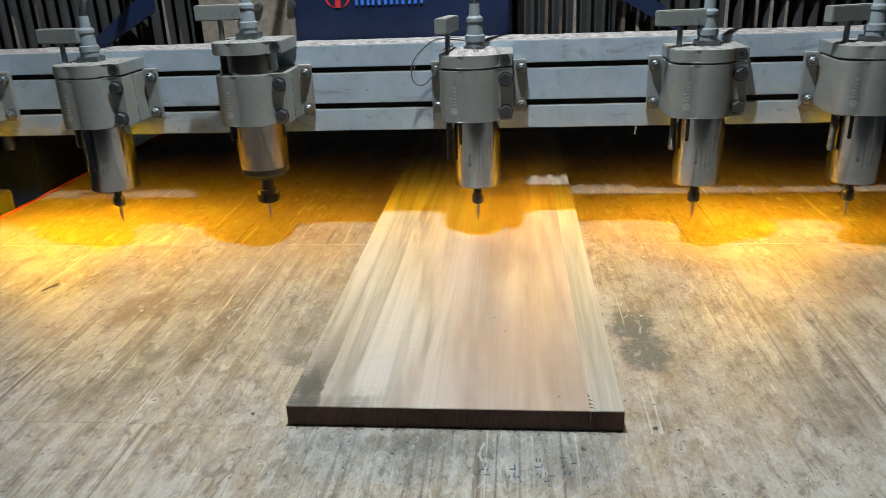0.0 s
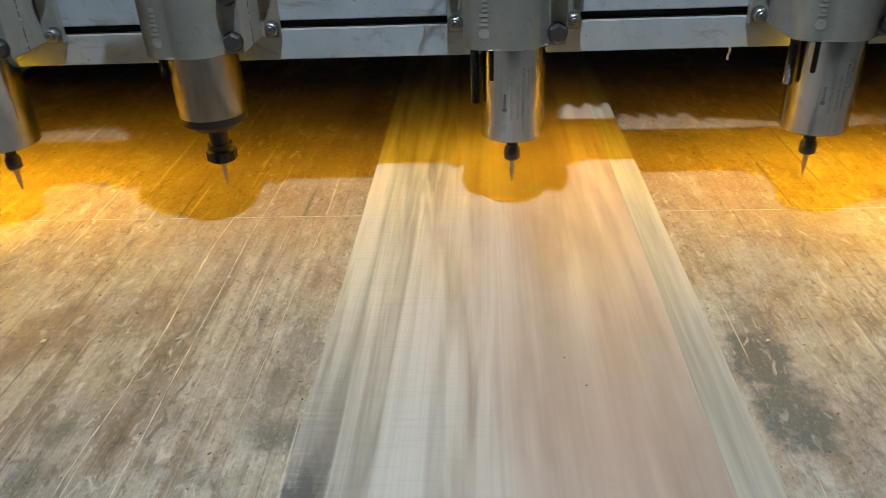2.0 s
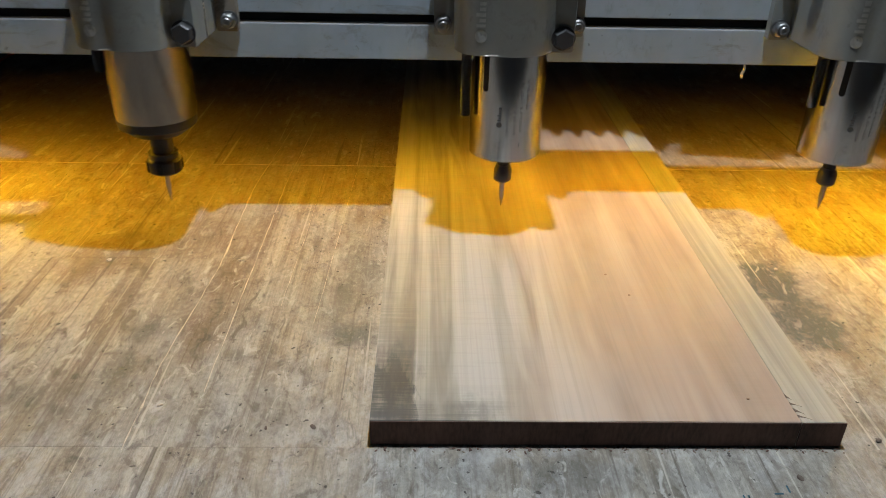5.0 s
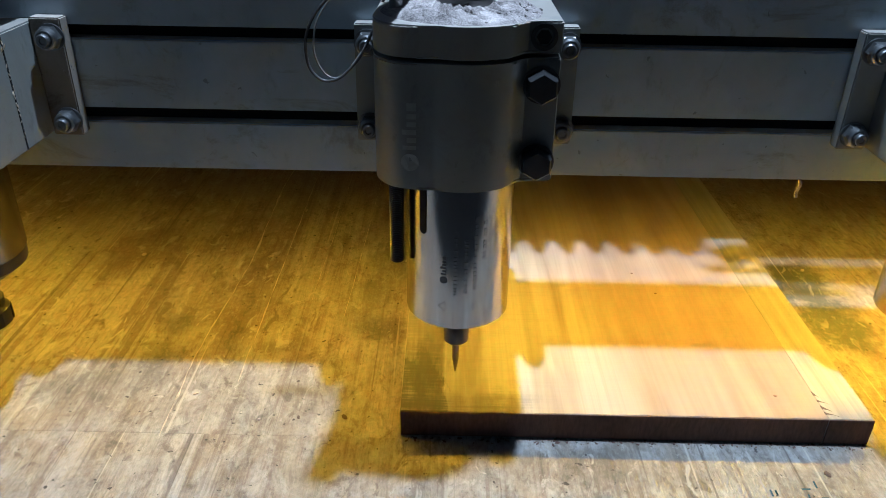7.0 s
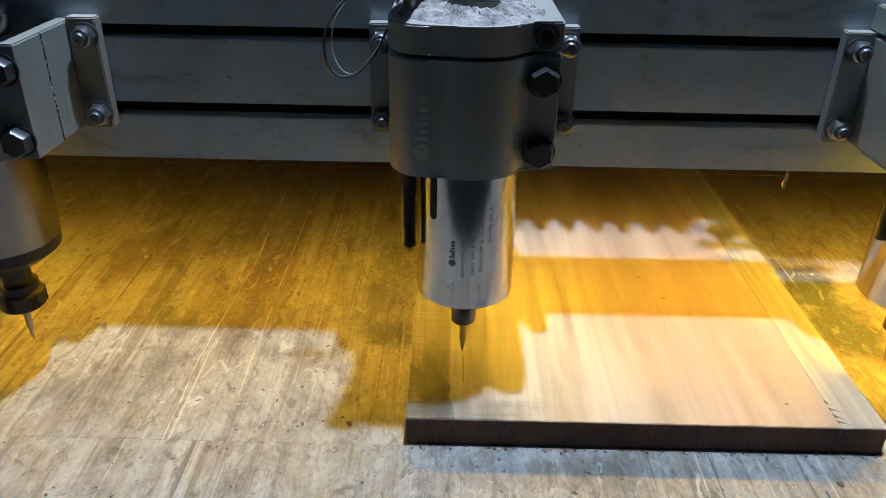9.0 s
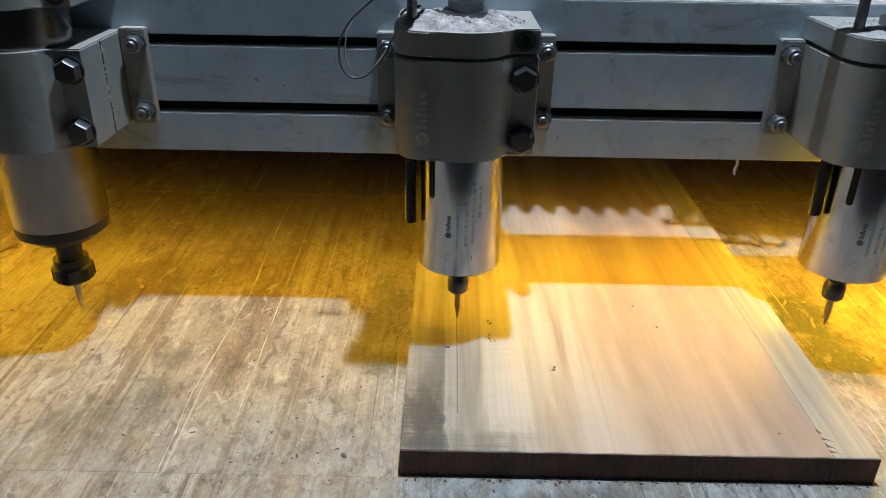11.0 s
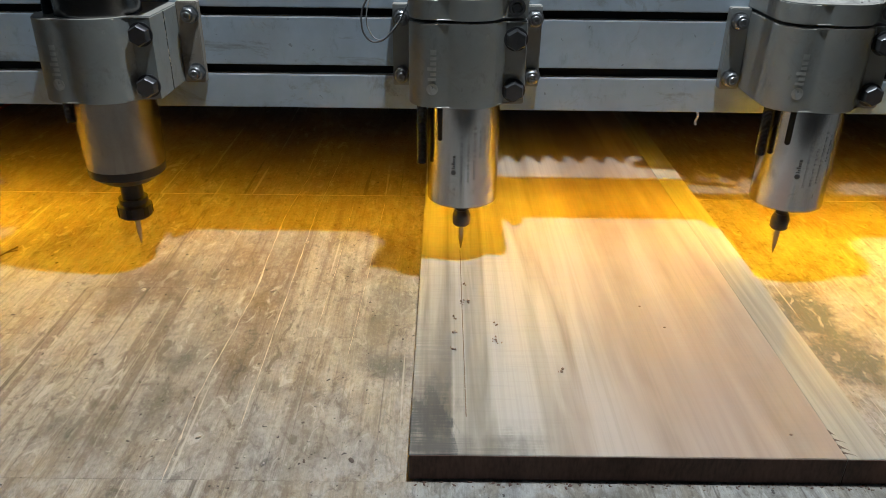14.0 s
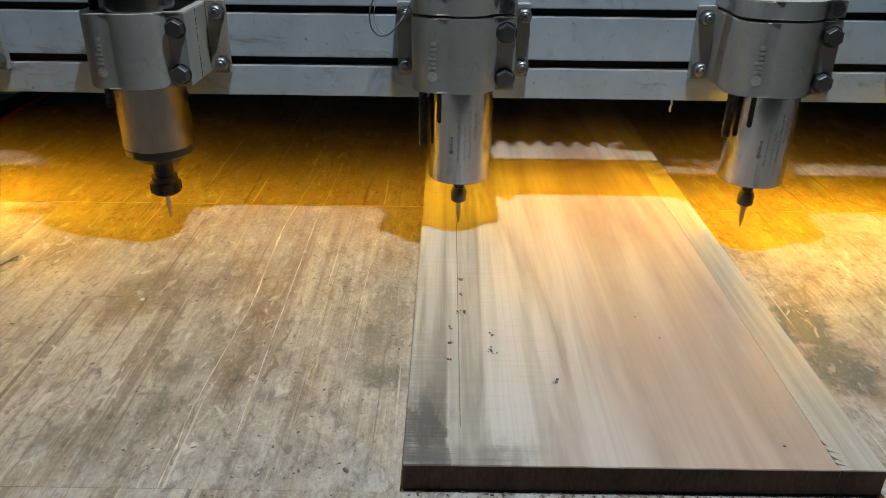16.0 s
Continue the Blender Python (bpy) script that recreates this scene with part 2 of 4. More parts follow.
def board_wood(name, pale, mid, dark, streaks=0.5, stains=()):
    """Planed softwood with broad soft bands along its length."""
    n = Nodes(name)
    grain = n.noise(n.place((1, 0.012, 1)), 260, 4, 0.6, 0.2)
    band = n.noise(n.place((1, 0.05, 1)), 40, 3, 0.55, 0.5)
    wide = n.noise(n.place((1, 0.16, 1)), 11, 3, 0.5, 0.4)
    cross = n.noise(n.place((0.02, 1, 1)), 420, 2, 0.5)
    tone = n.math("ADD", n.math("MULTIPLY", band, streaks), n.math("MULTIPLY", wide, 1 - streaks))
    base = n.ramp(tone, ((0.34, dark), (0.50, mid), (0.66, pale)))
    base = n.mix(n.math("MULTIPLY", n.ramp(grain, ((0.36, 1.0), (0.55, 0.0))), 0.25), base, tuple(c * 0.55 for c in dark))
    base = n.mix(n.math("MULTIPLY", n.ramp(cross, ((0.40, 1.0), (0.52, 0.0))), 0.05), base, dark)
    wob = n.math("MULTIPLY", n.math("SUBTRACT", n.noise(n.place((1, 0.3, 1)), 60, 4, 0.6), 0.5), 1.6)
    for at, size, depth, colour in stains:
        base = n.mix(n.math("MULTIPLY", n.blot(at, size, wob, 0.35), depth), base, colour)
    n.shade(Base_Color=base, Roughness=n.math("ADD", n.math("MULTIPLY", band, 0.2), 0.36))
    n.bump(n.math("ADD", grain, n.math("MULTIPLY", cross, 0.5)), 0.22, 0.0006)
    return n.mat


def main_board_wood():
    n = Nodes("streaked_planed_wood")
    pos = n.tree.nodes.new("ShaderNodeNewGeometry").outputs["Position"]
    x = n.add("ShaderNodeSeparateXYZ", Vector=pos).outputs[0]
    wav = n.noise(n.place((1, 0.35, 1)), 6, 3)
    heart = n.ramp(n.math("ADD", x, n.math("MULTIPLY", n.math("SUBTRACT", wav, 0.5), 0.16)), ((0.09, 0.0), (0.19, 1.0)))
    fine = n.noise(n.place((1, 0.010, 1)), 330, 4, 0.6, 0.2)
    band = n.noise(n.place((1, 0.045, 1)), 44, 4, 0.55, 1.0)
    wide = n.noise(n.place((1, 0.10, 1)), 19, 3, 0.5, 0.6)
    cross = n.noise(n.place((0.05, 1, 1)), 300, 3, 0.6)
    patch = n.noise(n.place((1, 0.5, 1)), 9, 4, 0.6)
    sap = n.ramp(n.math("ADD", n.math("MULTIPLY", band, 0.7), n.math("MULTIPLY", wide, 0.3)), ((0.37, (0.175, 0.16, 0.128)), (0.48, (0.325, 0.31, 0.27)), (0.60, (0.45, 0.435, 0.40))))
    pink = n.ramp(n.math("ADD", n.math("MULTIPLY", band, 0.18), n.math("MULTIPLY", wide, 0.82)), ((0.34, (0.28, 0.215, 0.175)), (0.50, (0.385, 0.31, 0.26)), (0.64, (0.445, 0.385, 0.335))))
    base = n.mix(heart, sap, pink)
    base = n.mix(n.math("MULTIPLY", n.ramp(patch, ((0.45, 0.0), (0.68, 1.0))), 0.35), base, (0.45, 0.42, 0.38))
    base = n.mix(n.math("MULTIPLY", n.ramp(fine, ((0.36, 1.0), (0.54, 0.0))), 0.12), base, (0.16, 0.13, 0.105))
    scrape = n.math("MULTIPLY", n.ramp(cross, ((0.36, 1.0), (0.50, 0.0))), n.math("SUBTRACT", 1.0, heart))
    base = n.mix(n.math("MULTIPLY", scrape, 0.09), base, (0.16, 0.14, 0.12))
    wob = n.math("MULTIPLY", n.math("SUBTRACT", n.noise(n.place((1, 0.22, 1)), 85, 4, 0.6), 0.5), 2.4)
    rub = n.math("ADD", n.math("MULTIPLY", cross, 0.55), n.math("MULTIPLY", n.noise(n.place((1, 0.25, 1)), 120, 5, 0.7), 0.45))
    rubbed = n.ramp(rub, ((0.36, 1.0), (0.50, 0.86), (0.62, 0.30)))
    for at, size, depth, colour, edge in (((0.012, 0.020), (0.026, 0.052), 0.90, (0.050, 0.054, 0.058), 0.10), ((0.015, 0.060), (0.022, 0.040), 0.55, (0.07, 0.072, 0.074), 0.25), ((0.012, 0.13), (0.022, 0.06), 0.45, (0.13, 0.125, 0.12), 0.35),
                                          ((0.045, 0.008), (0.040, 0.016), 0.50, (0.10, 0.102, 0.10), 0.4), ((0.085, 0.010), (0.020, 0.018), 0.60, (0.13, 0.135, 0.12), 0.45), ((0.27, 0.13), (0.05, 0.10), 0.25, (0.40, 0.25, 0.185), 0.6)):
        base = n.mix(n.math("MULTIPLY", n.math("MULTIPLY", n.blot(at, size, wob, edge), depth), rubbed), base, colour)
    n.shade(Base_Color=base, Roughness=n.math("ADD", n.math("MULTIPLY", band, 0.2), 0.36))
    n.bump(n.math("ADD", fine, n.math("MULTIPLY", cross, 0.6)), 0.25, 0.0006)
    return n.mat


def brushed(name, colour, rough, metal, stretch, scale=220.0, dust=0.0, relief=0.12, uneven=0.16, stains=0.0):
    n = Nodes(name)
    line = n.noise(n.place(stretch, own=True), scale, 3, 0.6)
    broad = n.noise(n.place(own=True), 14, 5, 0.65, 0.4)
    spot = n.noise(n.place((1, 1, 0.5), own=True), 48, 5, 0.7)
    base = n.ramp(broad, ((0.3, tuple(c * 0.86 for c in colour)), (0.7, tuple(min(1, c * 1.1) for c in colour))))
    base = n.mix(n.math("MULTIPLY", n.ramp(spot, ((0.57, 0.0), (0.70, 1.0))), 0.42), base, tuple(c * 0.40 for c in colour))
    if stains:
        smear = n.noise(n.place((0.5, 1, 1), own=True), 16, 7, 0.72, 1.5)
        base = n.mix(n.math("MULTIPLY", n.ramp(smear, ((0.56, 0.0), (0.66, 1.0))), stains), base, (0.15, 0.115, 0.085))
        nick = n.noise(n.place(own=True), 130, 2, 0.5, 0.5)
        base = n.mix(n.ramp(nick, ((0.72, 0.0), (0.75, stains))), base, (0.06, 0.05, 0.045))
        pale = n.noise(n.place((1, 1, 0.6), own=True), 95, 4, 0.7)
        base = n.mix(n.math("MULTIPLY", n.ramp(pale, ((0.66, 0.0), (0.72, 1.0))), stains), base, (0.55, 0.53, 0.50))
    if dust:
        up = n.tree.nodes.new("ShaderNodeNewGeometry").outputs["Normal"]
        sep = n.add("ShaderNodeSeparateXYZ", Vector=up).outputs[2]
        base = n.mix(n.math("MULTIPLY", n.math("MULTIPLY", n.ramp(sep, ((0.5, 0.0), (0.9, 1.0))), dust), n.ramp(spot, ((0.25, 0.4), (0.5, 1.0)))), base, (0.62, 0.56, 0.49))
    n.shade(Base_Color=base, Metallic=metal)
    n.shade(Roughness=n.math("ADD", n.math("MULTIPLY", line, uneven), n.math("ADD", n.math("MULTIPLY", broad, 0.14), rough - 0.07 - uneven / 2)))
    n.bump(line, relief, 0.0004)
    return n.mat


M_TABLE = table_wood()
M_BOARD = main_board_wood()
M_END = plain("dark_brown_end_grain", (0.11, 0.062, 0.046), 0.8, 0, 0.3, 60, (1, 1, 0.3), False)
M_EDGE = board_wood("greyish_edge_strip", (0.47, 0.455, 0.41), (0.40, 0.385, 0.34), (0.25, 0.235, 0.20), 0.7)
M_CUT = plain("freshly_cut_groove", (0.19, 0.14, 0.10), 0.9)
M_SPLIT = plain("pale_raised_fibre", (0.50, 0.44, 0.35), 0.85, 0, 0.3, 90, own=False)
M_TORN = plain("torn_dark_fibre", (0.13, 0.10, 0.08), 0.8)
M_BEAM = brushed("silver_anodised_aluminium", (0.42, 0.50, 0.59), 0.46, 0.30, (0.02, 1, 1), 260, 0.9, stains=0.45)
M_CLAMP = brushed("warm_grey_aluminium", (0.30, 0.315, 0.305), 0.42, 0.38, (1, 1, 0.03), 300, 0.7, stains=0.18)
M_FLAKY = brushed("dust_caked_aluminium", (0.25, 0.22, 0.185), 0.65, 0.1, (1, 1, 1), 90, 0.7, stains=0.9)
M_STEEL = brushed("polished_steel", (0.44, 0.46, 0.49), 0.165, 1.0, (1, 1, 0.02), 400, relief=0.004, uneven=0.06)
M_BOLT = brushed("black_oxide_steel", (0.10, 0.10, 0.105), 0.38, 0.7, (1, 1, 1), 90)
M_DULL = brushed("dull_steel", (0.19, 0.187, 0.185), 0.24, 1.0, (1, 1, 0.02), 400, relief=0.006, uneven=0.06)
M_ROD = brushed("dark_threaded_steel", (0.085, 0.085, 0.088), 0.45, 0.5, (1, 1, 1), 90)
M_ZINC = brushed("zinc_plated_steel", (0.24, 0.245, 0.25), 0.40, 0.9, (1, 1, 1), 120)
M_BLACK = plain("matt_black_metal", (0.018, 0.017, 0.016), 0.45, 0.3)
# Near black: the shade in slots, splits and sockets, put into the colour.
M_GAP_SHADE = plain("dark_gap_shade", (0.01, 0.01, 0.01), 0.9)
M_PLASTIC = plain("grey_connector_plastic", (0.22, 0.25, 0.27), 0.45)
M_DUST = plain("wood_dust", (0.36, 0.32, 0.305), 0.95, 0, 0.48, 150, own=False, bump=1.0)
M_CABLE = plain("black_rubber", (0.02, 0.02, 0.022), 0.5)
M_WIRE2 = plain("pale_grey_wire", (0.30, 0.30, 0.30), 0.4)
M_WIRE = plain("dark_grey_wire", (0.09, 0.09, 0.095), 0.4)
M_BLUE = plain("navy_painted_steel", (0.011, 0.019, 0.055), 0.35, 0, 0.15, 12)
M_BELLOW = plain("dusty_black_fabric", (0.030, 0.029, 0.030), 0.8, 0, 0.25, 30)
M_PLEAT = plain("pale_dusty_fabric", (0.24, 0.20, 0.17), 0.9, 0, 0.30, 60)
M_PLEAT2 = plain("brown_dusty_fabric", (0.11, 0.08, 0.06), 0.9, 0, 0.35, 60)
M_DARK = plain("dark_painted_steel", (0.025, 0.025, 0.028), 0.5, 0, 0.2, 10)
M_WALL = plain("grey_painted_plaster", (0.16, 0.17, 0.19), 0.85, 0, 0.1, 3, own=False)
M_FLOOR = plain("workshop_concrete", (0.07, 0.068, 0.066), 0.8, 0, 0.2, 4, own=False)
M_RED = plain("orange_red_edge_paint", (0.55, 0.09, 0.03), 0.5)
M_ENGRAVE = plain("pale_etched_mark", (0.40, 0.405, 0.39), 0.45, 0.4)
M_PRINT = plain("dark_printed_mark", (0.13, 0.13, 0.14), 0.30, 0.4)
M_RATING = plain("faint_grey_print", (0.37, 0.385, 0.41), 0.24, 1.0)
M_THIN = plain("thin_grey_dust", (0.30, 0.285, 0.265), 0.95, 0, 0.35, 120, own=False, bump=0.8)
M_MARKRED = plain("red_vinyl", (0.55, 0.03, 0.03), 0.4)
M_MARKBLUE = plain("blue_vinyl", (0.05, 0.16, 0.60), 0.4)
M_LED = glow("amber_led", (1.0, 0.462, 0.003), 410)
M_BIT = brushed("dull_carbide", (0.30, 0.28, 0.26), 0.32, 0.9, (1, 1, 1), 120)
M_INK = plain("faded_blue_ink", (0.03, 0.085, 0.12), 0.7)

# ---------------------------------------------------------------- mesh tools


def part(name, bm, material, parent=None, label="", smooth=False):
    bmesh.ops.recalc_face_normals(bm, faces=bm.faces)
    me = bpy.data.meshes.new(name)
    bm.to_mesh(me)
    bm.free()
    me.materials.append(material)
    if smooth:
        for p in me.polygons:
            p.use_smooth = True
        me.set_sharp_from_angle(angle=radians(35))
    ob = new(name, me)
    ob.parent = parent
    return tagged(ob, label=label)


def box(bm, x0, x1, y0, y1, z0, z1, bevel=0.0):
    made = bmesh.ops.create_cube(bm, size=1.0, matrix=Matrix.LocRotScale(((x0 + x1) / 2, (y0 + y1) / 2, (z0 + z1) / 2), None, (x1 - x0, y1 - y0, z1 - z0)))
    if bevel:
        edges = {e for v in made["verts"] for e in v.link_edges}
        bmesh.ops.bevel(bm, geom=list(edges), offset=bevel, segments=2, affect="EDGES")
    return bm


def lathe(bm, profile, seg=40, at=(0, 0, 0), axis="z", sides=None):
    """Turns (radius, height) pairs about an axis; radius 0 closes an end."""
    n = sides or seg
    rings = []
    for r, h in profile:
        if r < 1e-6:
            rings.append([bm.verts.new((0, 0, h))])
        else:
            rings.append([bm.verts.new((r * cos(2 * pi * k / n), r * sin(2 * pi * k / n), h)) for k in range(n)])
    for a, b in zip(rings, rings[1:]):
        for k in range(n):
            quad = [a[k % len(a)], a[(k + 1) % len(a)], b[(k + 1) % len(b)], b[k % len(b)]]
            quad = list(dict.fromkeys(quad))
            if len(quad) > 2:
                bm.faces.new(quad)
    turn = {"z": Matrix(), "-y": Matrix.Rotation(pi / 2, 4, "X"), "x": Matrix.Rotation(pi / 2, 4, "Y")}[axis]
    verts = [v for ring in rings for v in ring]
    bmesh.ops.transform(bm, matrix=Matrix.Translation(at) @ turn, verts=verts)
    return bm


def prism(bm, outline, z0, z1, bevel=0.0):
    low = [bm.verts.new((x, y, z0)) for x, y in outline]
    high = [bm.verts.new((x, y, z1)) for x, y in outline]
    bottom, top = bm.faces.new(low[::-1]), bm.faces.new(high)
    n = len(outline)
    for k in range(n):
        bm.faces.new((low[k], low[(k + 1) % n], high[(k + 1) % n], high[k]))
    if bevel:
        bmesh.ops.bevel(bm, geom=list(top.edges) + list(bottom.edges), offset=bevel, segments=2, affect="EDGES")
    return bm


def tube(name, points, radius, material, parent, label=""):
    """A round cable along a smooth line, as a mesh."""
    curve = bpy.data.curves.new(name, "CURVE")
    curve.dimensions, curve.bevel_depth, curve.bevel_resolution, curve.resolution_u = "3D", radius, 3, 8
    spline = curve.splines.new("BEZIER")
    spline.bezier_points.add(len(points) - 1)
    for p, co in zip(spline.bezier_points, points):
        p.co, p.handle_left_type, p.handle_right_type = co, "AUTO", "AUTO"
    curve.materials.append(material)
    curve.use_fill_caps = True
    ob = new(name, curve)
    ob.parent = parent
    return tagged(ob, label=label)


def thing(name, label, category, group="", at=(0, 0, 0), kind=""):
    ob = new(name)
    ob.location = at
    ob.empty_display_size = 0.02
    return tagged(ob, label, category, group, kind)


# ---------------------------------------------------------------- the room
def room():
    bm = box(bmesh.new(), -4.2, 4.2, -4.2, 4.2, -0.90, -0.80)
    tagged(part("floor", bm, M_FLOOR), "grey workshop concrete floor in shade", "floor", kind="structure")
    for name, b in (("wall_north", (-4.2, 4.2, 4.2, 4.4, -0.9, 3.3)), ("wall_south", (-4.2, 4.2, -4.4, -4.2, -0.9, 3.3)),
                    ("wall_east", (4.2, 4.4, -4.4, 4.4, -0.9, 3.3)), ("wall_west", (-4.4, -4.2, -4.4, 4.4, -0.9, 3.3))):
        tagged(part(name, box(bmesh.new(), *b), M_WALL), "plain grey painted workshop wall", "wall", kind="structure")
    tagged(part("ceiling", box(bmesh.new(), -4.4, 4.4, -4.4, 4.4, 3.3, 3.4), M_WALL), "plain grey workshop ceiling", "ceiling", kind="structure")


room()

# ---------------------------------------------------------------- the workpiece
BOARD_H = 0.0256


def stave(x0, x1, y0, y1, top):
    bm = bmesh.new()
    box(bm, x0, x1, y0, y1, 0.0004, top, 0.0004)
    return bm


def workpiece():
    ob = thing("wooden_board", "long pale wooden board with a blackened corner on the table", "board")
    part("stave", stave(0.0, 0.3485, 0.0008, 1.42, BOARD_H), M_BOARD, ob, "wide streaked stave, pinkish on one side")
    part("stave", stave(0.34856, 0.386, 0.0008, 1.42, BOARD_H), M_EDGE, ob, "greyish edge stave with torn fibres")
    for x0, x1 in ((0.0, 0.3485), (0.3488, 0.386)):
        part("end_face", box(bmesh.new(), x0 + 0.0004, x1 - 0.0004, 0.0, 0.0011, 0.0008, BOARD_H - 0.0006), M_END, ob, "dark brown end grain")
    for y, l, w in ((0.007, 0.0095, 0.003), (0.0135, 0.0060, 0.005), (0.0225, 0.0080, 0.003), (0.031, 0.0030, 0.006)):
        bm = bmesh.new()
        z = BOARD_H - 0.0004
        low = [bm.verts.new(p) for p in ((0.3480, y + w, z), (0.3480, y, z), (0.3488 + l * 0.6, y - 0.001, z), (0.3488 + l, y - 0.003, z))]
        bm.faces.new(low)
        ext = bmesh.ops.extrude_face_region(bm, geom=bm.faces[:])
        bmesh.ops.translate(bm, vec=(0, 0, 0.0006), verts=[v for v in ext["geom"] if isinstance(v, bmesh.types.BMVert)])
        part("torn_fibre", bm, M_TORN, ob, "dark torn fibre at the glue line")
    return ob


workpiece()

# ---------------------------------------------------------------- the machine
Y_AXIS = 0.588
SPINDLES = (-0.774, -0.484, -0.191, 0.199, 0.5815, 0.844)
riders = []


def beam():
    ob = thing("spindle_beam", "silver aluminium beam with two black slots and dusty top, carrying the spindles", "beam", at=(0, 0.655, 0))
    x0, x1, depth = -1.15, 1.25, 0.097
    for name, z0, z1, label in (("lower_rail", 0.204, 0.2445, ""), ("middle_rail", 0.2555, 0.3110, ""), ("upper_rail", 0.3210, 0.360, "dusty top rail")):
        part(name, box(bmesh.new(), x0, x1, 0, depth, z0, z1, 0.0012), M_BEAM, ob, label)
    # Solid core whose black colour stands for the shade in the slots.
    part("slot_core", box(bmesh.new(), x0 + 0.002, x1 - 0.002, 0.012, depth - 0.002, 0.244, 0.321), M_GAP_SHADE, ob, "black core standing for the shade inside the slots")
    rnd = random.Random(9)
    bm = bmesh.new()
    n, m = 260, 4
    grid = [[bm.verts.new((x0 + 0.01 + (x1 - x0 - 0.02) * i / n, 0.003 + (depth - 0.006) * j / m, 0.3602 + (0 if j in (0, m) else 0.0015 + 0.004 * max(0, noise.noise((i * 0.12, j * 0.6, 3))) + rnd.uniform(0, 0.0012)))) for j in range(m + 1)] for i in range(n + 1)]
    for i in range(n):
        for j in range(m):
            bm.faces.new((grid[i][j], grid[i + 1][j], grid[i + 1][j + 1], grid[i][j + 1]))
    part("dust_layer", bm, M_DUST, ob, "pale wood dust on the beam")
    bm = bmesh.new()
    for k in range(7):
        a = k / 6
        box(bm, 0.483 + 0.001 * sin(a * 6), 0.4855 + 0.001 * sin(a * 6), -0.001, 0.0005, 0.2045 - 0.0023 * (k + 1), 0.2045 - 0.0023 * k)
    part("wood_shaving", bm, M_DUST, ob, "small curl of wood hanging under the beam")
    riders.append((ob, True))


LED_TILT = 15


def led_bars():
    """Amber light bars under the beam."""
    for x0, x1, half in ((-0.86, -0.42, 0.0044), (-0.40, 0.21, 0.0009), (0.23, 0.37, 0.0019), (0.39, 0.54, 0.0011), (0.56, 0.88, 0.0042)):
        ob = thing("led_bar", "amber glowing light bar fixed under the beam", "light", "light bars", at=(0, 0.690, 0.204))
        bm = box(bmesh.new(), x0 - 0.005, x1 + 0.005, -half - 0.001, half + 0.003, -0.0001, 0.0012)
        box(bm, x0 - 0.005, x1 + 0.005, half + 0.0012, half + 0.003, -0.0016, -0.0002)
        bars = (part("housing", bm, M_DARK, ob), part("led_strip", box(bmesh.new(), x0, x1, -half, half, -0.0012, -0.0002), M_LED, ob, "amber glowing strip"))
        for bar in bars:
            bar.location.z, bar.rotation_euler[0] = -0.0016 - half * 0.26, radians(-LED_TILT)
        riders.append((ob, True))


def clamp_outline(rear=0.0664):
    pts = [(-0.0595, rear), (-0.0605, -0.0185)]
    for k in range(1, 10):
        a = radians(180 + k * 10.5)
        pts.append((-0.0325 + 0.028 * cos(a), -0.0185 + 0.028 * sin(a)))
    for k in range(17):
        a = radians(246 + k * 4.0)
        pts.append((0.050 * cos(a), 0.050 * sin(a)))
    pts += [(0.0375, -0.029), (0.041, -0.0265), (0.0625, -0.0265), (0.0635, -0.024), (0.0635, rear)]
    return pts


def hexbolt(bm, at, r, h, washer=True):
    if washer:
        lathe(bm, ((0, 0), (r * 1.12, 0), (r * 1.12, 0.0018), (0, 0.0018)), 24, at, "-y")
    lathe(bm, ((0, 0.0018), (r, 0.0018), (r, h * 0.82), (r * 0.86, h), (0, h)), 6, at, "-y", sides=6)
    return bm


def mark(parent, curved, x_at, z0, size, material, centre=(0, 0)):
    """A maker's mark as plain shapes: a disc and a row of bars reading upward, on a round or flat face."""
    def skin(u, w):
        if not curved:
            return (u, x_at[1], w)
        a = x_at[1] + u / curved
        return (centre[0] + (curved + 0.0003) * sin(a), centre[1] - (curved + 0.0003) * cos(a), w)
    bm = bmesh.new()
    ring = [bm.verts.new(skin(size * 0.62 * cos(k * pi / 10), z0 + size * 0.62 * sin(k * pi / 10))) for k in range(20)]
    bm.faces.new(ring)
    part("mark_disc", bm, material, parent, "small disc mark")
    z = z0 + size * 0.9
    for wide, tall in ((0.42, 0.9), (0.50, 0.62), (0.50, 0.95), (0.48, 0.62), (0.50, 0.62), (0.75, 0.62)):
        bm = bmesh.new()
        us = [-size * 0.42 + size * tall * q / 3 for q in range(4)]
        ends = [[bm.verts.new(skin(-u, w)) for u in us] for w in (z, z + size * wide * 0.7)]
        for q in range(3):
            bm.faces.new((ends[0][q], ends[0][q + 1], ends[1][q + 1], ends[1][q]))
        part("mark_bar", bm, material, parent)
        z += size * wide * 0.7 + size * 0.2


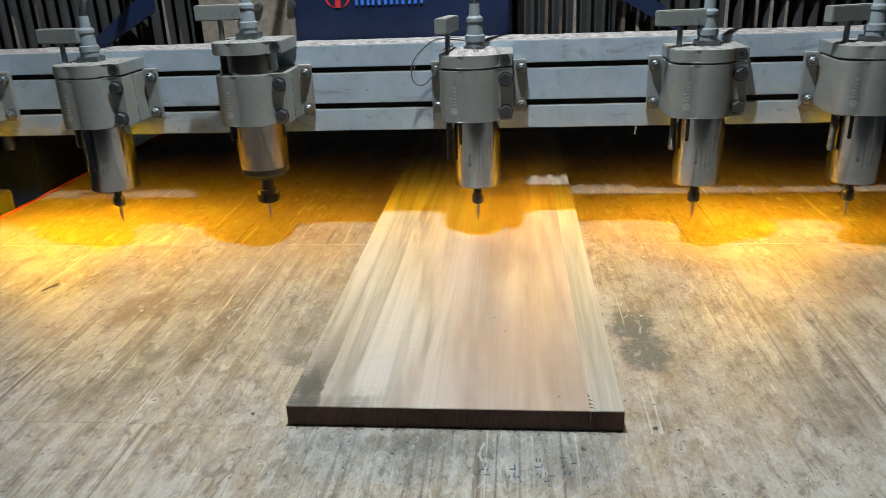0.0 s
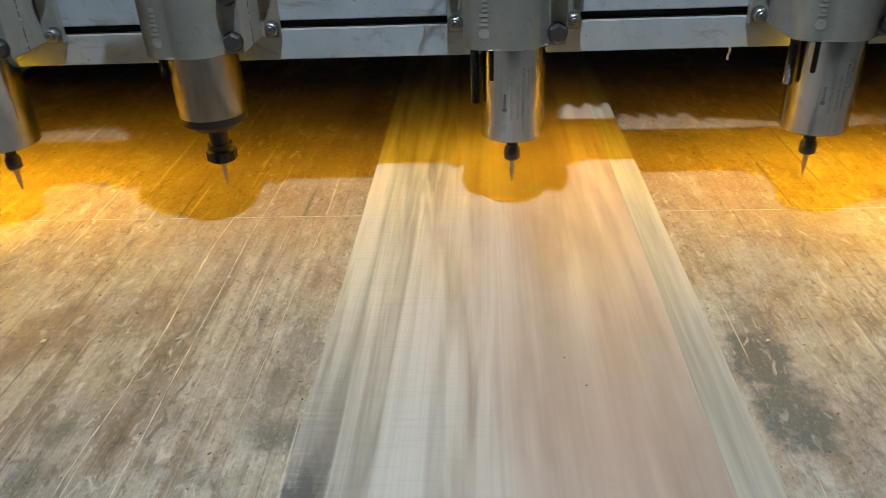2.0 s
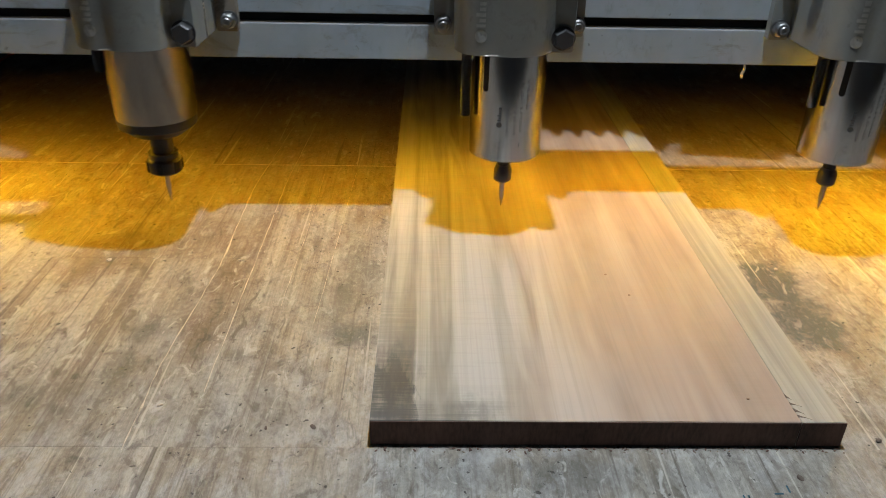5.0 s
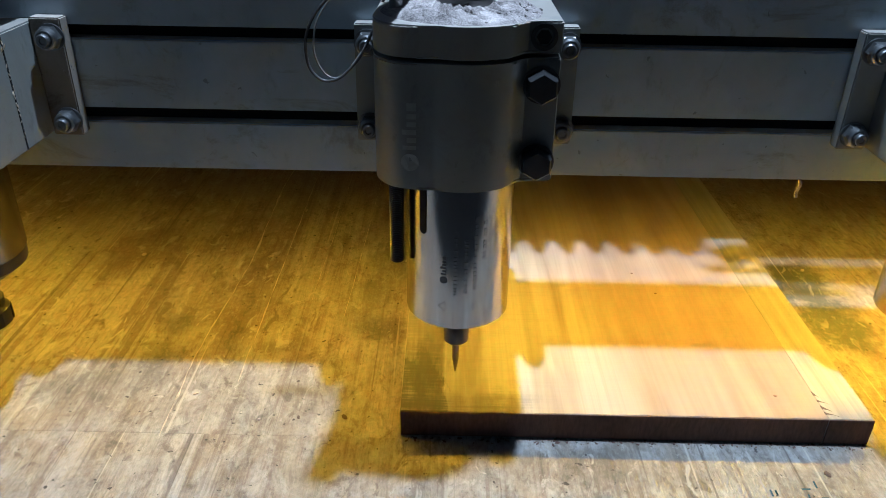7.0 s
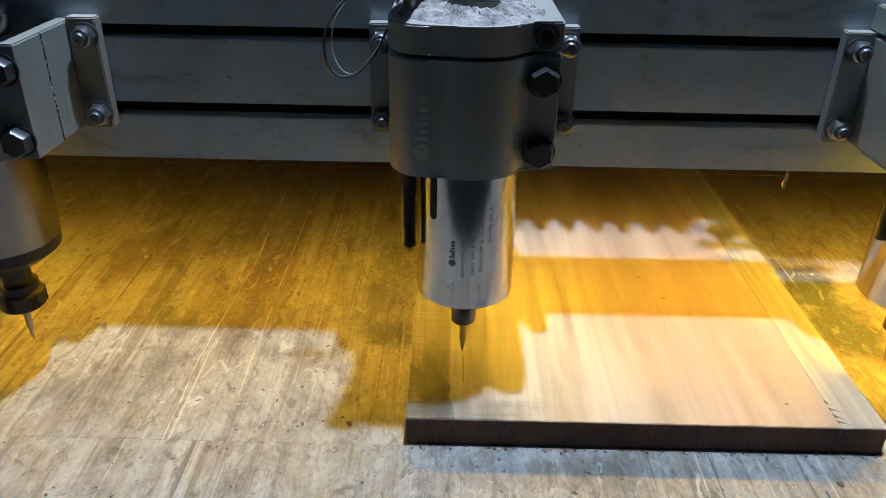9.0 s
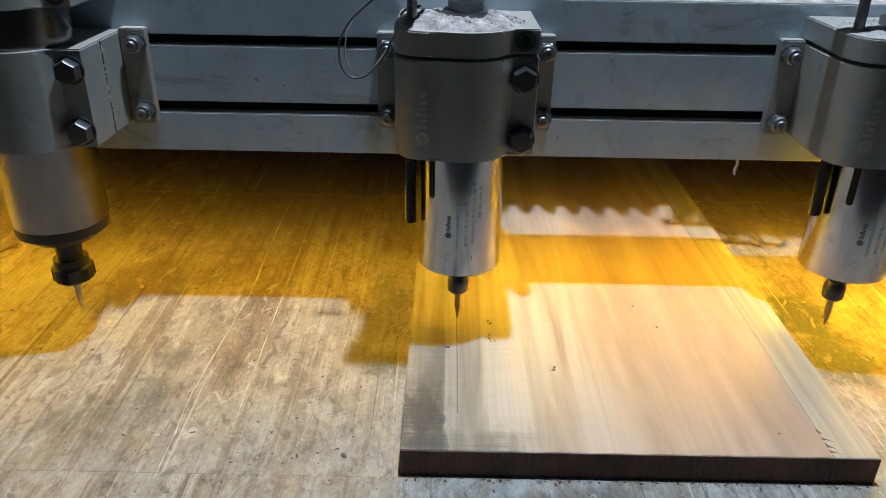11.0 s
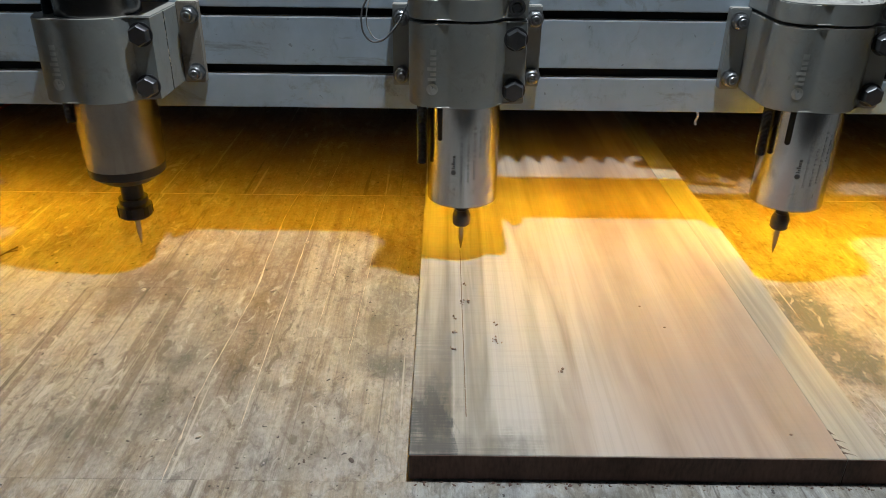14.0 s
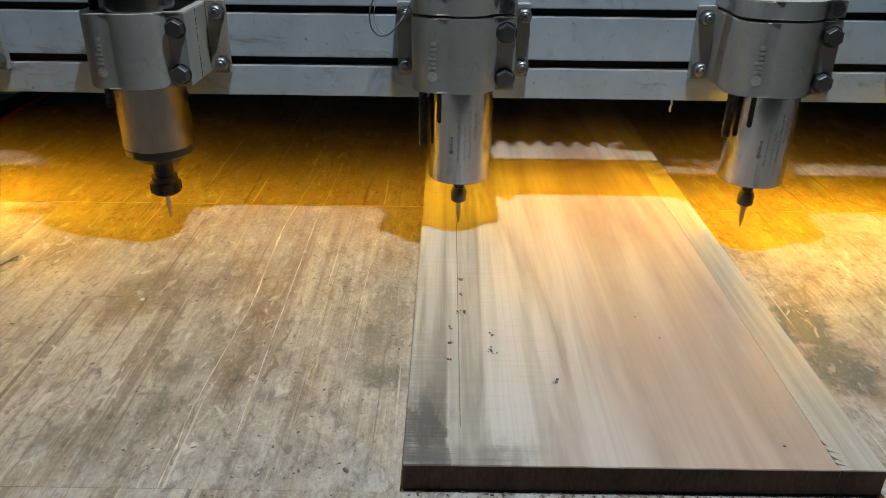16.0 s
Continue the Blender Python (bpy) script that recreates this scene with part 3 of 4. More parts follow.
def clamp(k, x):
    low = k == 2
    ob = thing("spindle_clamp", "grey aluminium spindle clamp bolted to the beam, its top dusty", "clamp", "spindle clamps", at=(x, Y_AXIS, 0))
    z0, z1 = 0.2385, 0.3255
    lift = 0.034 if low else 0.003
    block = part("block", prism(bmesh.new(), clamp_outline(), z0, z1, 0.0012), M_CLAMP, ob, smooth=True)
    part("split_gap", box(bmesh.new(), 0.0628, 0.0640, 0.012, 0.0135, z0 + 0.001, z1 - 0.001), M_GAP_SHADE, block, "dark clamping split")
    if k in (1, 2):
        rnd = random.Random(60 + k)
        bm = bmesh.new()
        for _ in range(34):
            at = pose(0.0638, 0.0127 + rnd.gauss(0, 0.0011), rnd.uniform(z0 + 0.004, z1 - 0.004), 0, rnd.uniform(-20, 20), 0) @ Matrix.Diagonal((0.35, 0.7, rnd.uniform(0.8, 2.2), 1))
            bmesh.ops.create_icosphere(bm, subdivisions=1, radius=rnd.uniform(0.0006, 0.0014), matrix=at)
        part("flaked_edge", bm, M_SPLIT, block, "pale flaked metal along the split")
    mark(block, 0.028, (0, -0.10), z0 + 0.020, 0.0100, M_ENGRAVE, (-0.0325, -0.0185))
    for sx in (-1, 1):
        cx = -0.082 if sx < 0 else 0.0875
        ins = -0.0595 if sx < 0 else 0.0637
        fl = part("flange", box(bmesh.new(), min(cx, ins), max(cx, ins), 0.054, 0.0666, 0.2365, 0.3285, 0.0010), M_FLAKY if low else M_CLAMP, ob, "flange caked with dust" if low else "")
        for z in (0.2495, 0.3145):
            bx = -0.072 if sx < 0 else 0.079
            bm = bmesh.new()
            hexbolt(bm, (bx, 0.054, z), 0.0092, 0.0075)
            lathe(bm, ((0.0084, 0.0065), (0.0080, 0.0105), (0.0066, 0.0118), (0.0056, 0.0118), (0.0056, 0.0100)), 24, (bx, 0.054, z), "-y")
            lathe(bm, ((0.0050, 0.006), (0.0050, 0.0150), (0.0042, 0.0160), (0.0024, 0.0160), (0.0020, 0.0148), (0, 0.0148)), 16, (bx, 0.054, z), "-y")
            part("nut", bm, M_ZINC, fl, "zinc nut on a stud", smooth=True)
    ring = part("upper_ring", prism(bmesh.new(), clamp_outline(), z1 + lift, z1 + lift + 0.0205, 0.0012), M_CLAMP, ob, "dusty adjustable upper ring", smooth=True)
    bm = bmesh.new()
    lathe(bm, ((0, -0.003), (0.0052, -0.003), (0.0060, 0.0012), (0.0088, 0.0012), (0.0088, 0.0003)), 24, (0.051, -0.0265, z1 + lift + 0.0105), "-y")
    part("socket_screw", bm, M_BOLT, ring, "black socket screw", smooth=True)
    part("socket_hole", lathe(bmesh.new(), ((0, 0.0004), (0.0050, 0.0004), (0.0050, 0.0009), (0, 0.0009)), 6, (0.051, -0.0265, z1 + lift + 0.0105), "-y"), M_GAP_SHADE, ring, "dark hexagon socket")
    # dust heaped on the ring
    rnd = random.Random(20 + k)
    bm = bmesh.new()
    top = z1 + lift + 0.0205
    nr, na = 13, 84
    rows = []
    for i in range(nr + 1):
        r = i / nr
        row = []
        for j in range(na):
            a = 2 * pi * j / na
            ex, ey = (0.058 if cos(a) < 0 else 0.053), 0.0485
            h = (1 if k == 3 else 0.30) * (0.0055 + 0.006 * noise.noise((6 * r * cos(a), 6 * r * sin(a), k))) * (1 - r ** 4) + rnd.uniform(0, 0.0034 if k == 3 else 0.0012) * (1 - r ** 3)
            row.append(bm.verts.new((ex * r * cos(a), ey * r * sin(a) + 0.002, top + max(0, h) - (0.0006 if i == nr else 0))))
        rows.append(row)
    for i in range(nr):
        for j in range(na):
            bm.faces.new((rows[i][j], rows[i][(j + 1) % na], rows[i + 1][(j + 1) % na], rows[i + 1][j]))
    for q in range(260 if k == 3 else 70):
        a, d = rnd.uniform(0, 2 * pi), rnd.uniform(0.25, 0.97) ** 0.6
        size = rnd.uniform(0.0004, 0.0013)
        spot = (0.053 * d * cos(a), 0.046 * d * sin(a) + 0.002, top + (0.0052 if k == 3 else 0.0017) * (1 - d ** 4) + size * 0.3)
        turn = pose(*spot, rnd.uniform(0, 90), rnd.uniform(0, 90), rnd.uniform(0, 180)) @ Matrix.Diagonal((1.5, 1, 0.6, 1))
        bmesh.ops.create_icosphere(bm, subdivisions=1, radius=size, matrix=turn)
    part("dust", bm, M_DUST if k == 3 else M_THIN, ring, "heaped pale wood dust and crumbs" if k == 3 else "thin grey dust")
    for z in (0.2535, 0.3075):
        bm = hexbolt(bmesh.new(), (0.0515, -0.0265, z), 0.0112, 0.0115)
        bmesh.ops.rotate(bm, cent=(0.0515, -0.0265, z), matrix=Matrix.Rotation(radians(30), 3, "Y"), verts=bm.verts)
        part("bolt", bm, M_BOLT, ob, "black hexagon bolt", smooth=True)
    # lead screw with its handle
    screw = part("lead_screw", threaded(0.0056, (0.185, 0.198, 0.208, 0.165, 0.180, 0.175)[k], z1 + lift), M_ROD, ob, "dark threaded rod")
    screw.location = (-0.047, -0.013, 0)
    bm = lathe(bmesh.new(), ((0, z1), (0.0045, z1), (0.0045, 0.384 + lift), (0, 0.384 + lift)), 20, (-0.046, -0.006, 0))
    part("handle_stem", bm, M_ZINC, ob, smooth=True)
    bm = box(bmesh.new(), -0.040, 0.040, -0.010, 0.010, 0, 0.025, 0.0015)
    grip = part("handle", bm, M_CLAMP, ob, "flat grey turning handle")
    grip.location, grip.rotation_euler[2] = (-0.046, -0.006, 0.381 + lift), radians((4, -6, 3, 78, 6, 20)[k])
    riders.append((ob, True))


def threaded(r, z0, z1):
    prof, z = [(0, z0)], z0
    while z < z1:
        prof += [(r * 0.86, z), (r, z + 0.0007)]
        z += 0.0015
    prof += [(r * 0.86, z1), (0, z1)]
    return lathe(bmesh.new(), prof, 18)


def spindle(k, x):
    low = k == 2
    ob = thing("spindle_motor", "large steel router spindle with black tapered nose and thick collet" if low else "polished steel router spindle holding a pointed engraving bit",
               "spindle", "router spindles", at=(x, Y_AXIS, 0))
    top = 0.380 if low else 0.3475
    r = 0.0440 if k in (0, 1, 2) else 0.0405
    if low:
        body = lathe(bmesh.new(), ((0, 0.157), (r - 0.001, 0.157), (r, 0.159), (r, top), (0, top)), 64)
        part("body", body, M_DULL, ob, "dull steel body", smooth=True)
        part("nose_ring", lathe(bmesh.new(), ((0, 0.137), (0.029, 0.137), (0.031, 0.1385), (0.0425, 0.1470), (0.0432, 0.1569), (0, 0.1569)), 56), M_BLACK, ob, "black tapered nose ring", smooth=True)
        part("shaft", lathe(bmesh.new(), ((0, 0.112), (0.0125, 0.112), (0.0125, 0.138), (0, 0.138)), 32), M_BLACK, ob, smooth=True)
        nut = part("collet_nut", lathe(bmesh.new(), ((0, 0.088), (0.0155, 0.088), (0.0188, 0.0905), (0.0192, 0.104), (0.0165, 0.1065), (0.0165, 0.113), (0, 0.113)), 30), M_BLACK, ob, "thick black collet nut", smooth=True)
        for a in range(6):
            t = radians(a * 60)
            bm = box(bmesh.new(), -0.003, 0.003, -0.0006, 0.0006, 0.091, 0.1035)
            bmesh.ops.transform(bm, matrix=Matrix.Rotation(t, 4, "Z") @ Matrix.Translation((0, -0.0192, 0)), verts=bm.verts)
            part("spanner_slot", bm, M_GAP_SHADE, nut)
        bit = ((0, 0.0495), (0.0009, 0.0525), (0.0030, 0.068), (0.0031, 0.0885), (0, 0.0885))
        z_end = 0.157
    else:
        body = lathe(bmesh.new(), ((0, 0.1190), (r - 0.0022, 0.1190), (r, 0.1205), (r, top), (0, top)), 64)
        part("body", body, M_STEEL, ob, smooth=True)
        part("shaft", lathe(bmesh.new(), ((0, 0.101), (0.0070, 0.101), (0.0070, 0.1192), (0, 0.1192)), 28), M_BLACK, ob, smooth=True)
        part("collet_nut", lathe(bmesh.new(), ((0, 0.0820), (0.0084, 0.0820), (0.0104, 0.0842), (0.0106, 0.0960), (0.0094, 0.0985), (0.0080, 0.1022), (0, 0.1022)), 28), M_BOLT, ob, "black collet nut", smooth=True)
        bit = ((0, 0.0480), (0.0008, 0.0505), (0.0031, 0.0640), (0.0031, 0.0825), (0, 0.0825))
        z_end = 0.119
        part("slot", slot_mesh(r, -0.72, 0.197, 0.240), M_GAP_SHADE, ob, "dark oblong slot")
        mark(ob, r, (0, -0.28), 0.163, 0.0048, M_PRINT)
        print_rows(ob, r)
    part("engraving_bit", lathe(bmesh.new(), bit, 18), M_BIT, ob, "pointed steel bit", smooth=True)
    # connector and cable on the motor's top
    bm = box(bmesh.new(), -0.019, 0.019, -0.016, 0.016, top, top + 0.0125, 0.0012)
    part("connector_plate", bm, M_ZINC, ob)
    z = top + 0.006
    plug = part("connector", lathe(bmesh.new(), ((0, z), (0.0155, z), (0.0155, z + 0.014), (0.0170, z + 0.015), (0.0170, z + 0.024), (0.0140, z + 0.026), (0.0125, z + 0.046), (0.0145, z + 0.047), (0.0145, z + 0.052), (0.0095, z + 0.056), (0.0085, z + 0.075), (0, z + 0.075)), 28), M_PLASTIC, ob, "grey round cable connector", smooth=True)
    tube("cable", [(0, 0, z + 0.070), (0.004, 0.010, z + 0.10), (0.02, 0.05, z + 0.135), (0.05, 0.11, z + 0.19), (0.06, 0.15, z + 0.27)], 0.0075, M_CABLE, plug, "black cable")
    riders.append((ob, True))


def slot_mesh(r, a0, z0, z1):
    bm = bmesh.new()
    half = 0.0032
    pts = []
    for q in range(9):
        t = pi + pi * q / 8
        pts.append((half * cos(t), z0 + half + half * sin(t)))
    pts += [(half, z1), (-half, z1)]
    vs = []
    for u, w in pts:
        a = a0 + u / r
        vs.append(bm.verts.new(((r + 0.0003) * sin(a), -(r + 0.0003) * cos(a), w)))
    bm.faces.new(vs)
    return bm


def print_rows(ob, r):
    """Small unreadable print and a turning arrow on the motor body."""
    rnd = random.Random(2)
    def quad(bm, a, u0, u1, w0, w1):
        bm.faces.new([bm.verts.new(((r + 0.0003) * sin(a + u / r), -(r + 0.0003) * cos(a + u / r), w)) for u, w in ((u0, w0), (u1, w0), (u1, w1), (u0, w1))])
    bm = bmesh.new()
    for u, w0, w1 in ((0.004, 0.150, 0.205), (0.012, 0.152, 0.195), (0.019, 0.155, 0.215), (0.026, 0.180, 0.210)):
        w = w0
        while w < w1:
            step = rnd.choice((0.0016, 0.0022, 0.0028, 0.0050))
            quad(bm, -0.2, u, u + 0.0026, w, w + min(step, 0.0026))
            w += step + 0.0009
    part("rating_print", bm, M_RATING, ob, "rows of small grey print")
    bm = bmesh.new()
    for u0, u1, w0, w1 in ((-0.002, 0.020, 0.1415, 0.1420), (-0.002, 0.020, 0.1375, 0.1380), (0.0196, 0.020, 0.1380, 0.1415), (-0.0022, -0.0017, 0.1355, 0.1380), (-0.0022, -0.0017, 0.1415, 0.1440)):
        quad(bm, -0.2, u0, u1, w0, w1)
    for q in range(5):
        quad(bm, -0.2, -0.0025 - q * 0.0012, -0.0018 - q * 0.0012, 0.1440 - q * 0.00085 - 0.0009, 0.1440 - q * 0.00085)
        quad(bm, -0.2, -0.0025 - q * 0.0012, -0.0018 - q * 0.0012, 0.1355 + q * 0.00085, 0.1355 + q * 0.00085 + 0.0009)
    part("turning_arrow", bm, M_RATING, ob, "outlined arrow")


def loose_wire():
    ob = thing("sensor_wire", "thin dark wire looped loosely beside a spindle clamp", "wire", at=(0, 0.62, 0))
    tube("wire", [(0.186, -0.03, 0.369), (0.1561, 0, 0.3682), (0.1326, 0, 0.3698), (0.1062, 0, 0.3537), (0.0876, 0, 0.3309), (0.084, 0, 0.3114), (0.0893, 0, 0.2954), (0.1, 0, 0.2907), (0.1183, 0, 0.3029), (0.1321, 0, 0.3255), (0.1398, 0, 0.3437), (0.143, -0.005, 0.352), (0.160, -0.02, 0.360)], 0.0011, M_WIRE, ob)
    tube("wire", [(0.186, -0.03, 0.371), (0.1500, 0.004, 0.3712), (0.1200, 0.008, 0.3620), (0.1000, 0.008, 0.3450), (0.0900, 0.006, 0.325), (0.0930, 0.004, 0.300), (0.1040, 0.002, 0.2925), (0.1200, 0, 0.3060), (0.1400, 0, 0.3420)], 0.0007, M_WIRE2, ob, "thinner pale grey wire")
    riders.append((ob, True))


def carriage():
    ob = thing("carriage_panel", "navy blue steel carriage panel with red and blue marks", "machine panel", at=(0, 0.752, 0))
    # The panel's hidden thickness closes the gap to the bridge against lamp light.
    part("panel", box(bmesh.new(), -0.21, 0.262, 0.022, 0.086, 0.22, 0.72, 0.002), M_BLUE, ob)
    part("mounting_block", box(bmesh.new(), -0.345, 0.27, 0.001, 0.0215, 0.22, 0.352), M_DARK, ob)
    # Unseen filler behind the tan plate, added to stop light through the gap.
    part("rear_light_block", box(bmesh.new(), -0.345, -0.212, 0.022, 0.086, 0.22, 0.70), M_DARK, ob)
    part("side_plate", box(bmesh.new(), -0.345, -0.158, 0.012, 0.0215, 0.355, 0.70, 0.002), plain("dusty_tan_plate", (0.22, 0.185, 0.145), 0.8, 0, 0.3, 14), ob, "tan dusty plate")
    for x, z in ((-0.225, 0.424), (-0.160, 0.427)):
        part("bolt", hexbolt(bmesh.new(), (x, 0.012, z), 0.008, 0.009), M_ZINC, ob, smooth=True)
    for x0, x1, z0, z1 in ((-0.575, -0.44, 0.345, 0.445), (0.575, 0.44, 0.352, 0.455)):
        bm = bmesh.new()
        q = 0.024
        ring = [(x0, z0), (x0, z0 + 0.026), (x1, z1 + q), (x1, z1 - q)]
        f = bm.faces.new([bm.verts.new((x, 0.018, z)) for x, z in ring])
        ext = bmesh.ops.extrude_face_region(bm, geom=[f])
        bmesh.ops.translate(bm, vec=(0, 0.010, 0), verts=[v for v in ext["geom"] if isinstance(v, bmesh.types.BMVert)])
        part("bracket_arm", bm, M_BLUE, ob, "dark slanting bracket arm")
    bm = bmesh.new()
    for a in (0, 1):
        s = -1 if a else 1
        for q in range(6):
            t0, t1 = radians(20 + q * 23), radians(20 + (q + 1) * 23)
            f = [(-0.072 + s * 0.026 * sin(t), 0.021, 0.440 + 0.024 * -cos(t)) for t in (t0, t1)]
            g = [(-0.072 + s * 0.020 * sin(t), 0.021, 0.440 + 0.024 * -cos(t)) for t in (t0, t1)]
            bm.faces.new([bm.verts.new(p) for p in (f[0], f[1], g[1], g[0])])
    box(bm, -0.0775, -0.0665, 0.0195, 0.0215, 0.418, 0.462)
    part("maker_disc", bm, M_MARKRED, ob, "red mark")
    bm = bmesh.new()
    for x, w in ((-0.038, 0.006), (-0.027, 0.016), (-0.006, 0.020), (0.018, 0.018), (0.040, 0.020), (0.064, 0.030)):
        for q in range(3 if w > 0.025 else 2 if w > 0.01 else 1):
            box(bm, x + q * 0.0115, x + q * 0.0115 + 0.0058, 0.0195, 0.0215, 0.421, 0.450)
        if w > 0.01:
            box(bm, x, x + w * 0.85, 0.0196, 0.0214, 0.446, 0.452)
    part("maker_bars", bm, M_MARKBLUE, ob, "blue bars")
    riders.append((ob, True))


def bellows(x0, x1, y):
    ob = thing("bellows", "black pleated bellows with pale dust on its folds", "bellows", "bellows", at=(0, y, 0))
    pitch, depth = 0.027, 0.024
    n = int((x1 - x0) / pitch)
    outline = []
    for k in range(n):
        x = x0 + k * pitch
        outline += [(x, depth), (x + pitch * 0.30, 0), (x + pitch * 0.55, 0), (x + pitch * 0.85, depth)]
    outline += [(x0 + n * pitch, depth), (x0 + n * pitch, depth + 0.004), (x0, depth + 0.004)]
    part("pleats", prism(bmesh.new(), outline, 0.340, 0.545), M_BELLOW, ob)
    rnd = random.Random(int(x0 * 100))
    for k in range(n):
        x = x0 + k * pitch
        h = rnd.uniform(0.01, 0.12)
        bm = box(bmesh.new(), x + pitch * 0.29, x + pitch * 0.56, -0.0012, 0.002, 0.341, 0.36 + h)
        for v in bm.verts:
            if v.co.z > 0.35:
                v.co.x = x + pitch * 0.42 + (v.co.x - x - pitch * 0.42) * rnd.uniform(0.1, 0.8)
        part("dusty_fold", bm, rnd.choice((M_PLEAT, M_PLEAT2, M_BELLOW, M_BELLOW)), ob)
    riders.append((ob, False))


def bridge():
    ob = thing("gantry_bridge", "dark steel gantry bridge behind the bellows", "gantry", at=(0, 0.84, 0))
    # The girder's unseen height and depth are set by the shadow behind it.
    part("girder", box(bmesh.new(), -1.30, 1.89, 0.0, 0.20, 0.30, 1.00, 0.004), M_DARK, ob)
    # Unseen block, added to keep lamp light off the left rear table.
    part("shadow_block", box(bmesh.new(), -1.25, 0.52, 0.202, 0.36, 0.80, 0.92, 0.01), M_CABLE, ob, "unseen black block added to shade the table behind")
    part("side_column", box(bmesh.new(), -1.02, -0.885, 0.12, 0.40, -0.112, 0.50, 0.006), M_BLUE, ob, "navy painted side column")
    for x in (-1.30, 1.80):
        part("side_plate", box(bmesh.new(), x, x + 0.09, -0.10, 0.36, -0.112, 0.62, 0.004), M_DARK, ob)
    part("foot_block", box(bmesh.new(), -1.10, -0.915, -0.02, 0.05, -0.05, 0.028, 0.004), M_CLAMP, ob, "tan foot block")
    for x, z in ((-0.985, 0.10), (-0.90, 0.12)):
        part("cable_end", lathe(bmesh.new(), ((0, z), (0.012, z), (0.014, z + 0.02), (0.009, z + 0.20), (0, z + 0.20)), 16, (x, 0.06, 0)), M_CABLE, ob, smooth=True)
    riders.append((ob, False))


def side_frame(x0, x1):
    # Plain box for the machine's side, added to darken the lit floor there.
    ob = thing("side_housing", "dark painted steel machine side housing with a guide rail beside the table", "cabinet", "machine cabinets", at=(0, 0, -0.80))
    part("base_box", box(bmesh.new(), x0, x1, -0.20, 1.95, 0.0, 0.66, 0.006), M_DARK, ob)
    part("guide_rail", box(bmesh.new(), (x0 + x1) / 2 - 0.02, (x0 + x1) / 2 + 0.02, -0.18, 1.93, 0.6605, 0.685, 0.003), M_BOLT, ob, "dark steel guide rail")


side_frame(-1.24, -0.872)
side_frame(1.66, 2.02)
beam()
led_bars()
for k, x in enumerate(SPINDLES):
    clamp(k, x)
    spindle(k, x)
loose_wire()
def gap_light_stop():
    # Made-up tube in the gap; cuts the lamp's strip on the right table.
    ob = thing("light_stop_tube", "unseen black tube added behind the beam to block light", "cable", at=(0, 0.777, 0))
    tube("cable", [(0.60, 0.0, 0.52), (0.66, 0.002, 0.47), (0.80, -0.002, 0.455), (0.95, 0.002, 0.46), (1.15, 0.0, 0.45), (1.24, 0.0, 0.45)], 0.013, M_CABLE, ob)
    riders.append((ob, True))


gap_light_stop()
carriage()
bellows(-1.20, -0.345, 0.803)
bellows(0.262, 0.46, 0.803)
bellows(0.46, 1.35, 0.787)
bridge()


# ---------------------------------------------------------------- lamp shades: one inferred overhead, one added for the fill
def bay_lamp(x, y, z, r):
    ob = thing("hanging_lamp", "unseen round dark workshop lamp hanging on a cord", "ceiling lamp", "workshop lamps", at=(x, y, z))
    part("cord", lathe(bmesh.new(), ((0, 0.2205), (0.004, 0.2205), (0.004, 3.2995 - z), (0, 3.2995 - z)), 10), M_CABLE, ob, "black cord")
    part("shade", lathe(bmesh.new(), ((r, 0.002), (r + 0.02, 0.004), (r * 0.6, 0.12), (0.04, 0.16), (0.04, 0.22), (0, 0.22)), 40), M_DARK, ob, smooth=True)


bay_lamp(0.17, 0.18, 1.74, 0.10)
# Unseen shade and cord added above the fill light.
bay_lamp(-2.6, -1.6, 2.12, 0.30)


# ---------------------------------------------------------------- small things on the board and table
fallers, groove = [], []


def crumbs():
    """Clusters that drop from the dusty clamp as it passes, and specks that lie there from the start."""
    rnd = random.Random(7)
    mat = plain("brown_wood_crumbs", (0.27, 0.19, 0.14), 0.9)
    for x, y, n, s, t in ((0.080, 0.164, 7, 0.006, 10.2), (0.080, 0.193, 3, 0.003, 10.7), (0.048, 0.235, 9, 0.006, 12.6), (0.040, 0.205, 3, 0.003, 11.9), (0.040, 0.181, 4, 0.005, 10.9),
                          (0.052, 0.275, 3, 0.003, 13.3), (0.135, 0.114, 3, 0.003, 9.6), (0.036, 0.150, 3, 0.004, 10.4), (0.050, 0.310, 4, 0.004, 14.4)):
        bm = bmesh.new()
        for _ in range(n):
            r = rnd.uniform(0.0006, 0.0015)
            m = pose(rnd.uniform(-s, s), rnd.uniform(-s, s), r * 0.7, rnd.uniform(0, 90), rnd.uniform(0, 90), rnd.uniform(0, 180)) @ Matrix.Diagonal((1.5, 1, 0.7, 1))
            bmesh.ops.create_icosphere(bm, subdivisions=1, radius=r, matrix=m)
        ob = tagged(part("crumb_cluster", bm, mat), "small cluster of brown wood crumbs", "wood chips", "crumb clusters", "stuff")
        fallers.append((ob, x, y, t))
    for x, y in ((0.252, 0.191), (0.315, 0.029), (0.236, 0.232)):
        bm = bmesh.new()
        bmesh.ops.create_icosphere(bm, subdivisions=1, radius=0.0012, matrix=Matrix.Translation((x, y, BOARD_H + 0.0004)) @ Matrix.Diagonal((1.3, 1, 0.6, 1)))
        tagged(part("wood_speck", bm, mat), "tiny brown wood speck on the board", "wood chip", "specks")


